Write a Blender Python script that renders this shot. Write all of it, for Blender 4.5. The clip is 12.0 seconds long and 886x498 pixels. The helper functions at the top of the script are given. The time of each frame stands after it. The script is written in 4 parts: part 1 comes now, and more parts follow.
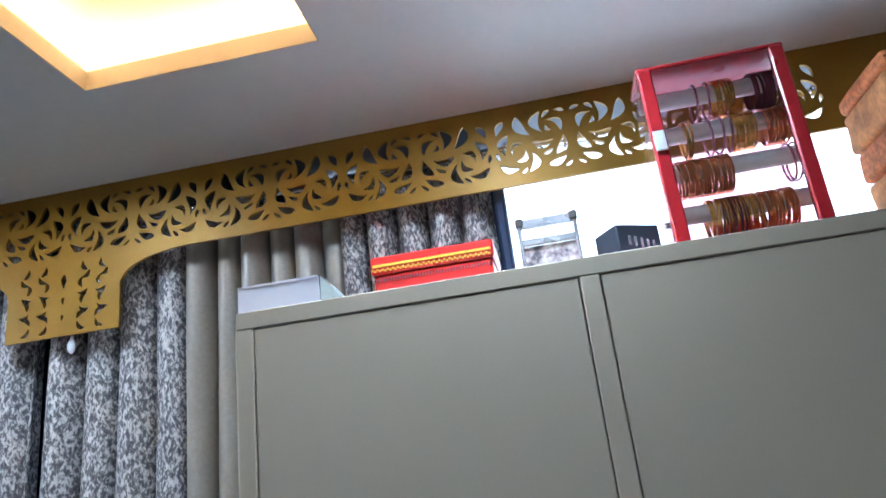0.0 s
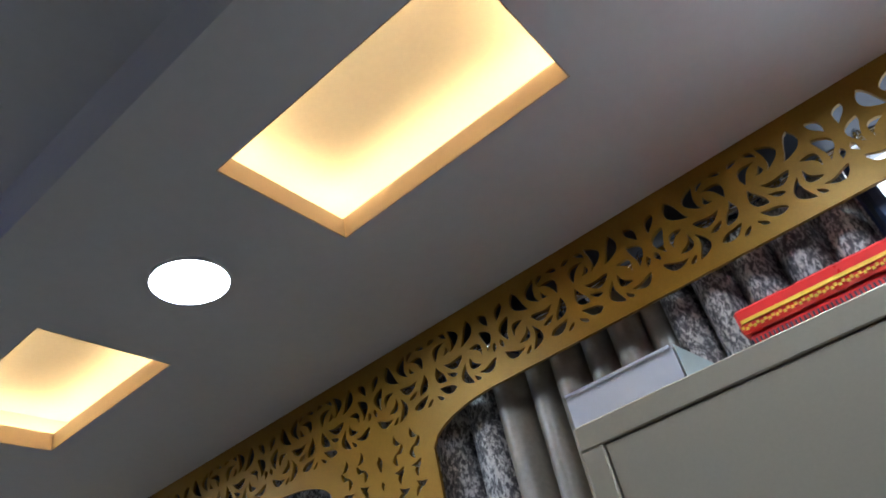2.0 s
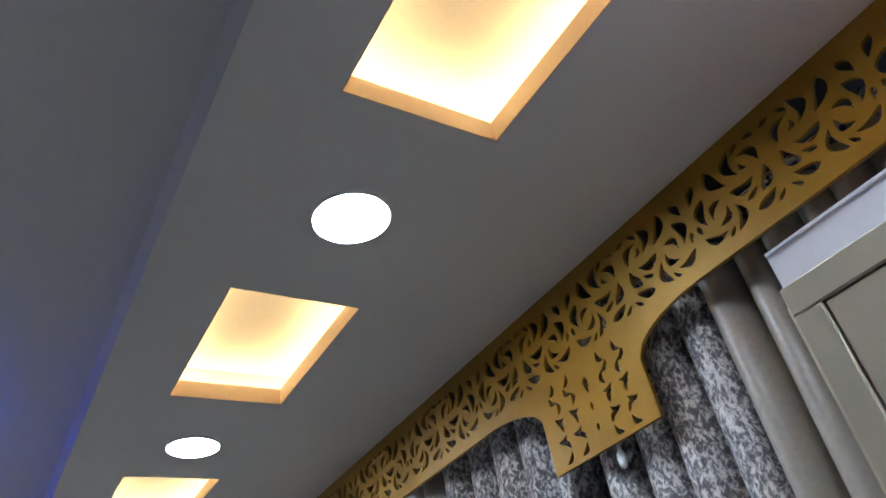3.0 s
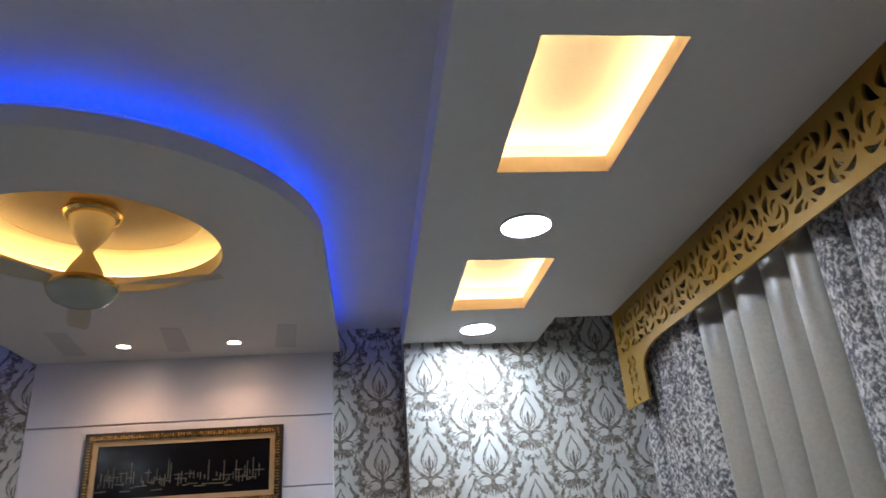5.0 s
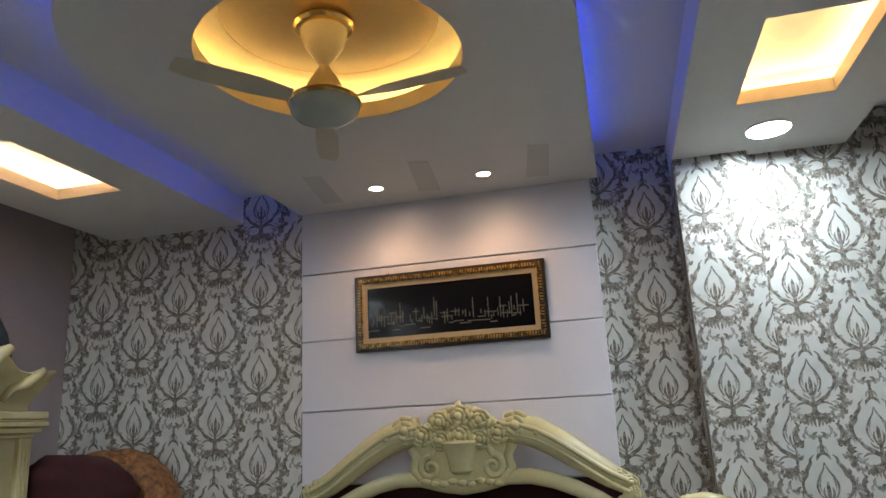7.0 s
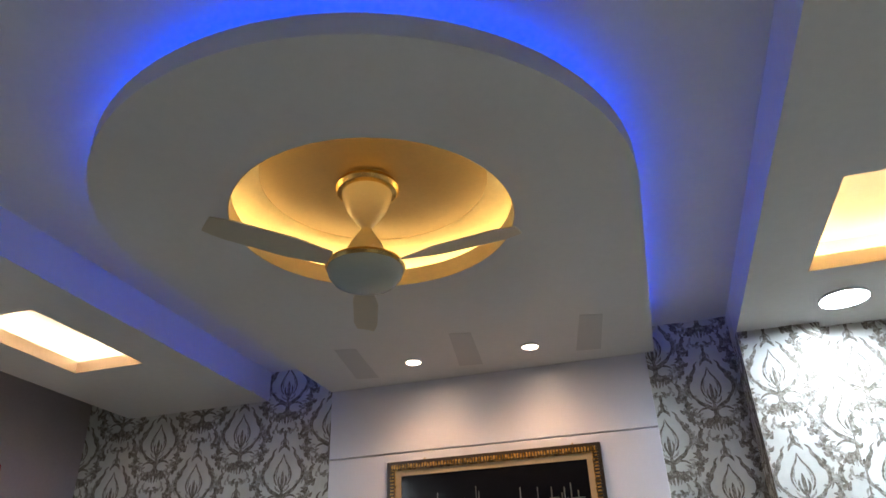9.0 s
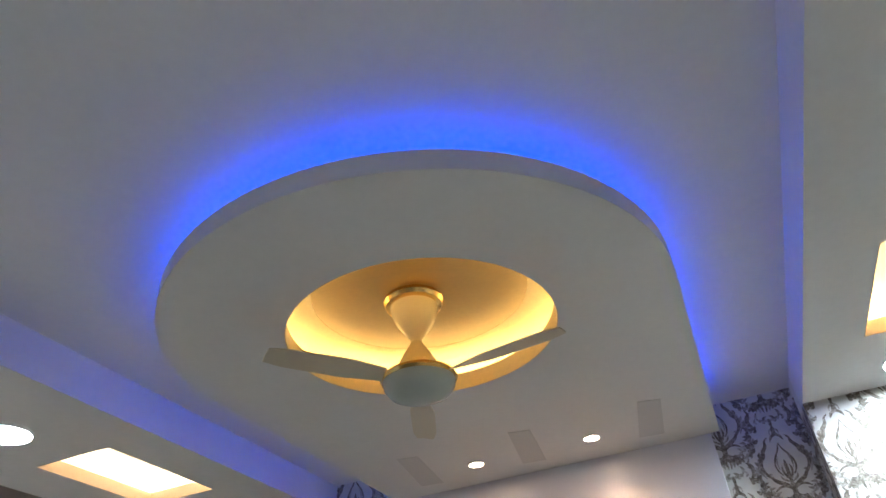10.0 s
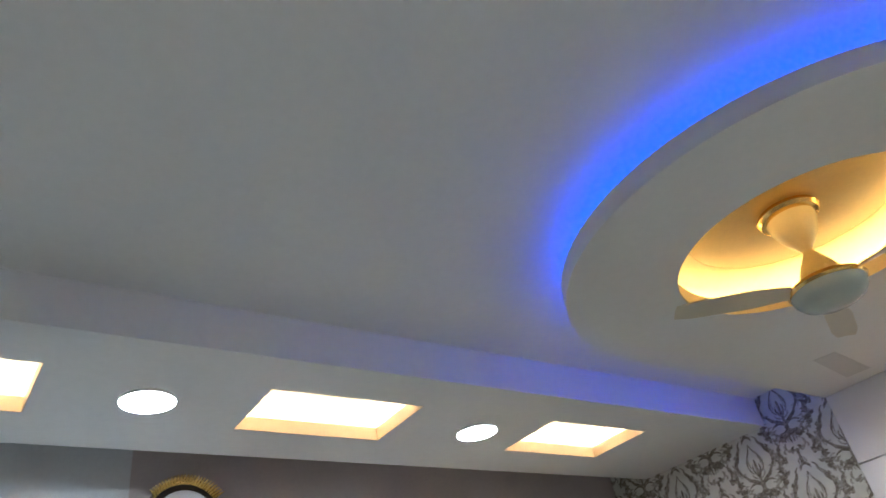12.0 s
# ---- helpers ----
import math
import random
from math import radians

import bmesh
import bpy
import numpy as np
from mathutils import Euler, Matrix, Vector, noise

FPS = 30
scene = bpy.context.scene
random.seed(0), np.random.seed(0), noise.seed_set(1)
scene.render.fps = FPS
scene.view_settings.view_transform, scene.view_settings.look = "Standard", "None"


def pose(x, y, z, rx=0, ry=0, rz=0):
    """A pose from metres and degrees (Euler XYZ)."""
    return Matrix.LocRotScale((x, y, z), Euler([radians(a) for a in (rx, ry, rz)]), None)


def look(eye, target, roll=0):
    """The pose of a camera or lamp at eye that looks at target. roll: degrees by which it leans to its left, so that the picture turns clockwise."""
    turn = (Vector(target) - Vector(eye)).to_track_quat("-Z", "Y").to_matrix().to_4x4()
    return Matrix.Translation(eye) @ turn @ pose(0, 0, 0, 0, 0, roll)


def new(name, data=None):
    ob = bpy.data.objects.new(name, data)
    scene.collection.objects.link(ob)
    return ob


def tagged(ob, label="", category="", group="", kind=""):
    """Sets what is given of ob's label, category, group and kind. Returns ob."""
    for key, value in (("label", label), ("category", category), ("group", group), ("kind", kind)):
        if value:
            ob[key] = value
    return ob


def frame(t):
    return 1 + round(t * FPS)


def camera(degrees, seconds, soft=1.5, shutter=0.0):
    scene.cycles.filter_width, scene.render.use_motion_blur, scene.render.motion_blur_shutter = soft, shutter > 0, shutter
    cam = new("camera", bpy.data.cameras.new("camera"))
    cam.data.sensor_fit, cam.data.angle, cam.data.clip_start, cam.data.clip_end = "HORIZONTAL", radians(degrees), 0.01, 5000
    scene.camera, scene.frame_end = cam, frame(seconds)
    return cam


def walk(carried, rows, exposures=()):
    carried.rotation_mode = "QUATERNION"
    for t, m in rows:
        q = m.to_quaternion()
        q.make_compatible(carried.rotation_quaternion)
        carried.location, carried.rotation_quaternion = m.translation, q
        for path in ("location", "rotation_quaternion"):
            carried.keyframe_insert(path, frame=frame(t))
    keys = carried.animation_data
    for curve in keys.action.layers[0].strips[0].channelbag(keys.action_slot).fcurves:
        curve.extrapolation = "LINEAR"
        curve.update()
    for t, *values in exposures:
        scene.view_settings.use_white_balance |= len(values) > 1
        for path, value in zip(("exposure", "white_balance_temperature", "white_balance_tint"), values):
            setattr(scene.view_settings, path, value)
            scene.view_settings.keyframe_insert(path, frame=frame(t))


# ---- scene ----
cam = camera(65.0, 12.0, 1.5, 0.12)
EXPOSURES = [(0.0, 0.22, 5250, 9), (0.25, -0.2, 5250, 9), (0.5, -0.5, 5300, 10), (1.5, -0.75, 5600, 10), (2.4, -0.42, 5600, 10), (3.2, -0.25, 5600, 10), (5.0, -0.14, 5800, 10), (6.0, -0.24, 5950, 8), (6.5, -0.1, 6100, 5), (9.0, 0.12, 5950, 7), (10.5, 0.8, 5950, 5), (12.0, 0.8, 5950, 3)]
PATH = [
    (0, (0.439, -5.597, 1.406), (2.319, -5.326, 2.033), -7.0),
    (0.5, (0.597, -5.597, 1.432), (2.361, -5.228, 2.301), -10.2),
    (1, (0.724, -5.504, 1.446), (2.333, -5.061, 2.55), -13.4),
    (1.5, (0.862, -5.388, 1.459), (2.368, -4.799, 2.637), -15.5),
    (2, (0.961, -5.297, 1.442), (2.355, -4.467, 2.611), -14.2),
    (2.5, (1.089, -5.242, 1.442), (2.328, -4.168, 2.587), -13.2),
    (3, (1.218, -5.216, 1.425), (2.203, -3.922, 2.59), -11.4),
    (3.2, (1.237, -5.2, 1.438), (2.146, -3.827, 2.572), -11.5),
    (4.8, (1.292, -4.93, 1.414), (1.629, -3.126, 2.209), -5.2),
    (5, (1.24, -4.9, 1.402), (1.467, -3.077, 2.194), -4.3),
    (5.5, (1.095, -4.846, 1.356), (1.038, -3.01, 2.147), -2.4),
    (6, (1.031, -4.773, 1.326), (0.783, -2.93, 2.063), -2.7),
    (6.5, (1.041, -4.548, 1.293), (0.654, -2.662, 1.836), -3.2),
    (6.7, (1.071, -4.455, 1.266), (0.616, -2.568, 1.747), -3.2),
    (8.3, (0.964, -4.052, 1.307), (0.518, -2.256, 2.066), -1.6),
    (8.5, (0.936, -4.057, 1.325), (0.483, -2.293, 2.151), -1.1),
    (9, (0.918, -4.073, 1.35), (0.451, -2.384, 2.314), -2.2),
    (9.5, (0.919, -4.141, 1.381), (0.437, -2.519, 2.448), -4.0),
    (10, (0.981, -4.196, 1.36), (0.441, -2.676, 2.544), -6.0),
    (10.5, (0.966, -4.282, 1.413), (0.308, -2.838, 2.631), -8.5),
    (11, (1.085, -4.325, 1.379), (0.213, -2.995, 2.592), -10.3),
    (11.5, (0.994, -4.51, 1.398), (-0.009, -3.243, 2.577), -11.9),
    (12, (0.96, -4.621, 1.39), (-0.296, -3.546, 2.516), -10.9),
]
walk(cam, [(t, look(eye, target, roll)) for t, eye, target, roll in PATH], EXPOSURES)

# ---------- world and daylight ----------
world = bpy.data.worlds.new("world")
scene.world = world
world.use_nodes = True
wn = world.node_tree
sky = wn.nodes.new("ShaderNodeTexSky")
sky.sky_type = "NISHITA"
sky.sun_disc = False
sky.sun_elevation, sky.sun_rotation = radians(40), radians(200)
wn.links.new(sky.outputs[0], wn.nodes["Background"].inputs[0])
wn.nodes["Background"].inputs[1].default_value = 0.12

# main levels and planes (metres)
Z_SOFFIT, Z_SLAB, Z_TRAY = 2.75, 2.82, 2.95
X_E, X_W = 1.5, -1.47          # inner edges of the two soffits
WALL_E, WALL_W, WALL_S = 3.2, -2.92, -7.2
PELMET_X = 2.86
CX, CY, CR = 0.024, -1.865, 1.028        # dropped panel: centre and radius of its round nose
RX, RY, RR = 0.040, -1.898, 0.550        # round opening in it
FX, FY = 0.012, -1.905                   # ceiling fan

# lamp strengths
L_DOWN, L_DOWN_W, L_RECT, L_RECT_W, L_RING, L_BLUE, L_SPOT, L_DAY = 190, 160, 22, 18, 12.5, 7.6, 60, 3


# ---------- node helpers ----------
class Nodes:
    def __init__(self, name):
        self.m = bpy.data.materials.new(name)
        self.m.use_nodes = True
        self.t = self.m.node_tree
        self.b = self.t.nodes["Principled BSDF"]

    def node(self, kind, **props):
        n = self.t.nodes.new(kind)
        for k, v in props.items():
            setattr(n, k, v)
        return n

    def put(self, sock, v):
        if isinstance(v, bpy.types.NodeSocket):
            self.t.links.new(v, sock)
        else:
            sock.default_value = v

    def f(self, op, a, b=0.0, c=0.0):
        n = self.node("ShaderNodeMath", operation=op)
        for s, v in zip(n.inputs, (a, b, c)):
            self.put(s, v)
        return n.outputs[0]

    def coords(self):
        return self.node("ShaderNodeTexCoord").outputs["Object"]

    def noise(self, scale, detail=3.0, rough=0.55, vec=None):
        n = self.node("ShaderNodeTexNoise")
        self.put(n.inputs["Vector"], vec if vec is not None else self.coords())
        n.inputs["Scale"].default_value, n.inputs["Detail"].default_value = scale, detail
        n.inputs["Roughness"].default_value = rough
        return n.outputs["Fac"]

    def ramp(self, fac, stops):
        n = self.node("ShaderNodeValToRGB")
        while len(n.color_ramp.elements) < len(stops):
            n.color_ramp.elements.new(0.5)
        for e, (p, c) in zip(n.color_ramp.elements, stops):
            e.position, e.color = p, (*c, 1)
        self.put(n.inputs[0], fac)
        return n.outputs[0]

    def mix(self, fac, a, b):
        n = self.node("ShaderNodeMix", data_type="RGBA")
        self.put(n.inputs[0], fac)
        self.put(n.inputs[6], a if isinstance(a, bpy.types.NodeSocket) else (*a, 1))
        self.put(n.inputs[7], b if isinstance(b, bpy.types.NodeSocket) else (*b, 1))
        return n.outputs[2]

    def bump(self, height, strength=0.3, distance=0.004):
        n = self.node("ShaderNodeBump")
        n.inputs["Strength"].default_value, n.inputs["Distance"].default_value = strength, distance
        self.put(n.inputs["Height"], height)
        self.put(self.b.inputs["Normal"], n.outputs[0])

    def set(self, color=None, rough=None, metal=None, **more):
        if color is not None:
            self.put(self.b.inputs["Base Color"], color if isinstance(color, bpy.types.NodeSocket) else (*color, 1))
        if rough is not None:
            self.put(self.b.inputs["Roughness"], rough)
        if metal is not None:
            self.put(self.b.inputs["Metallic"], metal)
        for k, v in more.items():
            self.put(self.b.inputs[k.replace("_", " ")], v)
        return self.m


def paint(name, color, rough=0.55, metal=0.0, vary=0.12, scale=2.0, grain=60.0, bump=0.12):
    """Painted or plain surface with large soft stains and a fine grain."""
    n = Nodes(name)
    big, fine = n.noise(scale, 4), n.noise(grain, 2)
    k = n.f("ADD", n.f("MULTIPLY", big, 0.7), n.f("MULTIPLY", fine, 0.3))
    lo, hi = tuple(c * (1 - vary) for c in color), tuple(min(1, c * (1 + vary)) for c in color)
    n.set(n.ramp(k, [(0.3, lo), (0.7, hi)]), None, metal)
    n.put(n.b.inputs["Roughness"], n.f("MULTIPLY_ADD", big, 0.2, rough - 0.1))
    n.bump(fine, bump, 0.002)
    return n.m


def glow(name, color, strength):
    n = Nodes(name)
    n.set((0.8, 0.8, 0.8), 0.5)
    n.put(n.b.inputs["Emission Color"], (*color, 1))
    n.b.inputs["Emission Strength"].default_value = strength
    return n.m


def clear(name, tint=(1, 1, 1), rough=0.03):
    n = Nodes(name)
    n.set(tint, rough, 0.0, Transmission_Weight=1.0, IOR=1.2)
    return n.m


# ---------- materials ----------
M_CEIL = paint("ceiling_paint", (0.74, 0.73, 0.71), 0.5, vary=0.05, scale=0.8, grain=25, bump=0.08)
M_CANOPY = paint("panel_paint", (0.72, 0.71, 0.69), 0.42, vary=0.05, scale=0.9, grain=30, bump=0.06)
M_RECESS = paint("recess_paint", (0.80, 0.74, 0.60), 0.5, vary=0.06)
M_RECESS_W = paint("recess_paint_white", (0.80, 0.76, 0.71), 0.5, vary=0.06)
# recess coat darkened for the reveals; their warm shade is in the colour
M_REVEAL_SHADE = paint("reveal_warm_shade", (0.60, 0.47, 0.33), 0.5, vary=0.06)
# one gold paint: shade put into the disc's tone, light into the lip's
M_GOLDTOP_SHADE = paint("gold_disc_shaded", (0.41, 0.272, 0.09), 0.40, metal=0.3, vary=0.1, scale=5)
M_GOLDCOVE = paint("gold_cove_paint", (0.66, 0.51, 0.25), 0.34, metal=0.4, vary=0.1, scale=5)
M_GOLDLIP_LIT = paint("gold_lip_lit", (0.74, 0.57, 0.29), 0.40, vary=0.08, scale=5)
M_LILAC = paint("lilac_white_laminate", (0.72, 0.70, 0.76), 0.32, vary=0.04, scale=1.5, grain=90, bump=0.05)
M_GROOVE = paint("groove_grey", (0.60, 0.58, 0.61), 0.6)
M_WESTPAINT = paint("mauve_grey_paint", (0.40, 0.34, 0.335), 0.6, vary=0.1)
# lightened to take in the lamp halo on the side wall
M_WESTGREY = paint("cool_grey_halo_tone", (0.50, 0.51, 0.54), 0.45, vary=0.08)
# colour of the unseen south wall, darkened to lower bounced light
M_SOUTH = paint("unseen_wall_dark", (0.13, 0.10, 0.08), 0.5, vary=0.2)
# floor stays out of view; kept dark so less light bounces up
M_FLOOR = paint("unseen_floor_dark", (0.15, 0.14, 0.13), 0.3, vary=0.15, scale=1.2)
M_GREIGE = paint("greige_lacquer", (0.525, 0.452, 0.325), 0.38, vary=0.06, scale=1.2, grain=140, bump=0.05)
M_GAP = paint("dark_gap", (0.05, 0.045, 0.04), 0.7)
M_GOLD = paint("gold_board_paint", (0.265, 0.140, 0.005), 0.46, metal=0.35, vary=0.16, scale=5, grain=120)
M_CHROME = paint("chrome", (0.8, 0.8, 0.82), 0.12, metal=1.0, vary=0.04)
M_BRASS = paint("brass", (0.75, 0.53, 0.18), 0.22, metal=1.0, vary=0.1)
M_CREAM = paint("cream_lacquer", (0.61, 0.54, 0.29), 0.24, vary=0.1, scale=4, grain=70)
M_FAN = paint("fan_cream", (0.57, 0.45, 0.23), 0.25, vary=0.06)
M_FANWHITE = paint("fan_pearl", (0.44, 0.47, 0.41), 0.12, vary=0.05)
M_BLADE = paint("blade_cream", (0.58, 0.51, 0.38), 0.35, vary=0.05)
M_TRIM = paint("white_trim", (0.82, 0.82, 0.82), 0.35, vary=0.03)
M_RED = paint("red_card", (0.62, 0.03, 0.025), 0.3, vary=0.12, scale=8)
M_YELLOW = paint("yellow_gold_thread", (0.72, 0.46, 0.05), 0.4, vary=0.15, scale=60)
M_REDCLOTH = paint("red_cloth", (0.30, 0.012, 0.016), 0.7, vary=0.2, scale=8)
M_REDFRAME = paint("red_frame_plastic", (0.44, 0.016, 0.022), 0.3, vary=0.12, scale=8)
M_BANGLE_P = paint("bangle_plum", (0.50, 0.22, 0.30), 0.25, metal=0.4, vary=0.3, scale=40)
M_WHITECARD = paint("white_card", (0.72, 0.70, 0.74), 0.4, vary=0.05, scale=6)
M_GREYGREEN = paint("grey_green_film", (0.5, 0.56, 0.53), 0.2)
M_SLATE = paint("slate_card", (0.04, 0.048, 0.065), 0.45)
M_SILVER = paint("silver_foil", (0.7, 0.7, 0.72), 0.25, metal=0.8)
M_ROD = paint("white_rod", (0.86, 0.85, 0.85), 0.4)
M_BANGLE = paint("bangle_gold", (0.72, 0.40, 0.10), 0.22, metal=0.9, vary=0.3, scale=40)
M_BANGLE_C = paint("bangle_copper", (0.62, 0.22, 0.08), 0.25, metal=0.7, vary=0.3, scale=40)
M_BANGLE_D = paint("bangle_dark", (0.12, 0.03, 0.05), 0.2, metal=0.4, vary=0.3, scale=40)
M_CLOTH = paint("orange_brown_cloth", (0.60, 0.26, 0.085), 0.85, vary=0.5, scale=14)
M_ORANGE = paint("orange_print_cloth", (0.62, 0.20, 0.06), 0.85, vary=0.45, scale=30)
M_MAROON = paint("maroon_velvet", (0.040, 0.005, 0.007), 0.9, vary=0.4, scale=10)
M_RUST = paint("rust_cloth", (0.22, 0.098, 0.035), 0.75, vary=0.85, scale=20)
M_BLACK = paint("black_glass_board", (0.006, 0.006, 0.008), 0.15, vary=0.2)
M_BLACK.node_tree.nodes["Principled BSDF"].inputs["Specular IOR Level"].default_value = 0.2
M_GILT = paint("gilt_wood", (0.42, 0.25, 0.06), 0.28, metal=0.6, vary=0.35, scale=30)
M_MAT = paint("cream_mount", (0.46, 0.34, 0.19), 0.5, vary=0.1, scale=10)
M_DARKWOOD = paint("dark_wood", (0.022, 0.013, 0.009), 0.35, vary=0.3, scale=20)
M_SCRIPT = paint("script_silver", (0.14, 0.128, 0.10), 0.35, metal=0.4, vary=0.4, scale=30)
# shadow-like marks on the dropped panel, put into a greyer tone
M_SHADE_PATCH = paint("shade_patch_grey", (0.58, 0.57, 0.55), 0.5, vary=0.05)
M_NAVY = paint("navy_lining", (0.015, 0.03, 0.075), 0.7)
M_WFRAME = paint("window_frame_white", (0.75, 0.75, 0.75), 0.4)
M_PLASTIC = clear("clear_plastic", (0.97, 0.97, 0.98))
M_PINKFILM = clear("pink_tinted_plastic", (0.80, 0.50, 0.60), 0.12)
M_GLASS = clear("window_glass")
G_DOWN = glow("downlight_glow", (0.84, 0.93, 1.0), L_DOWN)
G_DOWN_W = glow("downlight_glow_side", (0.84, 0.93, 1.0), L_DOWN_W)
G_RECT = glow("warm_strip_glow", (1.0, 0.69, 0.34), L_RECT)
G_RECT_W = glow("warm_white_strip_glow", (1.0, 0.71, 0.44), L_RECT_W)
G_RING = glow("amber_strip_glow", (1.0, 0.71, 0.31), L_RING)
G_BLUE = glow("blue_strip_glow", (0.0, 0.062, 1.0), L_BLUE)
G_SPOT = glow("spot_glow", (1.0, 0.68, 0.46), L_SPOT)
G_DAY = glow("daylight_haze", (0.88, 0.95, 1.0), L_DAY)


def wallpaper():
    """Pearly, faintly mottled ground of the damask paper."""
    n = Nodes("damask_paper_ground")
    fine = n.noise(160, 2)
    n.set(n.ramp(n.noise(9, 4), [(0.3, (0.60, 0.595, 0.55)), (0.7, (0.73, 0.72, 0.675))]), n.f("MULTIPLY_ADD", fine, 0.2, 0.33))
    n.bump(fine, 0.2, 0.002)
    return n.m


def damask_ink(name, lo, mid, hi):
    """Brown-grey print, broken into darker and worn patches."""
    n = Nodes(name)
    k = n.f("ADD", n.f("MULTIPLY", n.noise(46, 3, 0.6), 0.55), n.f("MULTIPLY", n.noise(130, 2), 0.45))
    n.set(n.ramp(k, [(0.36, lo), (0.49, mid), (0.62, hi)]), 0.55)
    n.bump(k, 0.25, 0.002)
    return n.m


def curtain_print():
    """Grey-brown jacquard with pale upright sprigs broken by the weave."""
    n = Nodes("jacquard_curtain")
    sep = n.node("ShaderNodeSeparateXYZ")
    n.put(sep.inputs[0], n.coords())
    masks = []
    for tilt, off in ((0.26, 0.0), (-0.22, 3.7)):
        vec = n.node("ShaderNodeCombineXYZ")
        n.put(vec.inputs[0], n.f("MULTIPLY_ADD", sep.outputs[2], tilt, n.f("ADD", sep.outputs[1], off)))
        n.put(vec.inputs[1], n.f("MULTIPLY", sep.outputs[2], 0.36))
        n.put(vec.inputs[2], n.f("MULTIPLY", sep.outputs[0], 0.5))
        masks.append(n.noise(98, 2, 0.6, vec.outputs[0]))
    k = n.f("MAXIMUM", masks[0], masks[1])
    big = n.noise(9, 2, 0.5)
    k = n.f("ADD", k, n.f("MULTIPLY", n.f("SUBTRACT", big, 0.5), 0.14))
    k = n.f("ADD", k, n.f("MULTIPLY", n.f("SUBTRACT", n.noise(300, 1), 0.5), 0.12))
    n.set(n.ramp(k, [(0.42, (0.075, 0.070, 0.078)), (0.53, (0.17, 0.155, 0.150)), (0.575, (0.40, 0.37, 0.35)), (0.66, (0.64, 0.60, 0.555))]), 0.65)
    n.bump(k, 0.4, 0.003)
    return n.m


def satin(name, color):
    n = Nodes(name)
    n.set(n.ramp(n.noise(60, 2), [(0.3, tuple(c * 0.85 for c in color)), (0.7, color)]), 0.30, 0.0)
    n.bump(n.noise(400, 1), 0.1, 0.001)
    return n.m


M_PAPER = wallpaper()
M_INK = damask_ink("damask_ink_dark", (0.082, 0.068, 0.052), (0.195, 0.166, 0.130), (0.41, 0.375, 0.325))
M_INK_PALE = damask_ink("damask_ink_pale", (0.19, 0.165, 0.135), (0.33, 0.305, 0.265), (0.52, 0.50, 0.46))
M_PRINT = curtain_print()
M_SATIN = satin("taupe_satin", (0.33, 0.292, 0.235))


# ---------- mesh helpers ----------
def box(bm, lo, hi, bevel=0.0, seg=1):
    """Box between two corners, with rounded edges where bevel is given."""
    r = bmesh.ops.create_cube(bm, size=1.0)
    vs = r["verts"]
    for v in vs:
        v.co = Vector((lo[i] + (hi[i] - lo[i]) * (v.co[i] + 0.5) for i in range(3)))
    if bevel:
        es = {e for v in vs for e in v.link_edges}
        bmesh.ops.bevel(bm, geom=list(es), offset=bevel, segments=seg, affect="EDGES", profile=0.5)


def grid_faces(bm, rows, close=False):
    """Faces between rows of points."""
    vr = [[bm.verts.new(p) for p in row] for row in rows]
    for r0, r1 in zip(vr, vr[1:]):
        n = len(r0)
        for i in range(n if close else n - 1):
            j = (i + 1) % n
            bm.faces.new((r0[i], r0[j], r1[j], r1[i]))
    return vr


def lathe(bm, profile, seg=48, centre=(0, 0, 0), caps=True):
    rows = [[Vector(centre) + Vector((r * math.cos(2 * math.pi * i / seg), r * math.sin(2 * math.pi * i / seg), z)) for i in range(seg)] for r, z in profile]
    vr = grid_faces(bm, rows, True)
    if caps:
        for row in (vr[0], vr[-1]):
            bm.faces.new(row)


def tube(bm, pts, radii, seg=10, flat=1.0):
    """Tapered tube along points; flat squeezes it front to back (y)."""
    pts = [Vector(p) for p in pts]
    rows = []
    for i, p in enumerate(pts):
        d = (pts[min(i + 1, len(pts) - 1)] - pts[max(i - 1, 0)]).normalized()
        side = Vector((0, 1, 0)) if abs(d.y) < 0.9 else Vector((1, 0, 0))
        a = d.cross(side).normalized()
        b = d.cross(a).normalized()
        r = radii[i] if hasattr(radii, "__len__") else radii
        rows.append([p + a * r * math.cos(2 * math.pi * k / seg) + b * r * flat * math.sin(2 * math.pi * k / seg) for k in range(seg)])
    vr = grid_faces(bm, rows, True)
    bm.faces.new(vr[0])
    bm.faces.new(vr[-1])


def blob(bm, c, r, sub=2):
    """Rounded lump with radii r=(x, y, z)."""
    m = Matrix.Translation(c) @ Matrix.Diagonal((*r, 1))
    bmesh.ops.create_icosphere(bm, subdivisions=sub, radius=1.0, matrix=m)


def torus(bm, c, axis, R, r, seg=24, ring=8):
    q = Vector((0, 0, 1)).rotation_difference(Vector(axis)).to_matrix()
    rows = []
    for i in range(seg + 1):
        a = 2 * math.pi * i / seg
        rows.append([Vector(c) + q @ Vector(((R + r * math.cos(b)) * math.cos(a), (R + r * math.cos(b)) * math.sin(a), r * math.sin(b))) for b in (2 * math.pi * k / ring for k in range(ring))])
    grid_faces(bm, rows, True)
    bmesh.ops.remove_doubles(bm, verts=bm.verts, dist=1e-6)


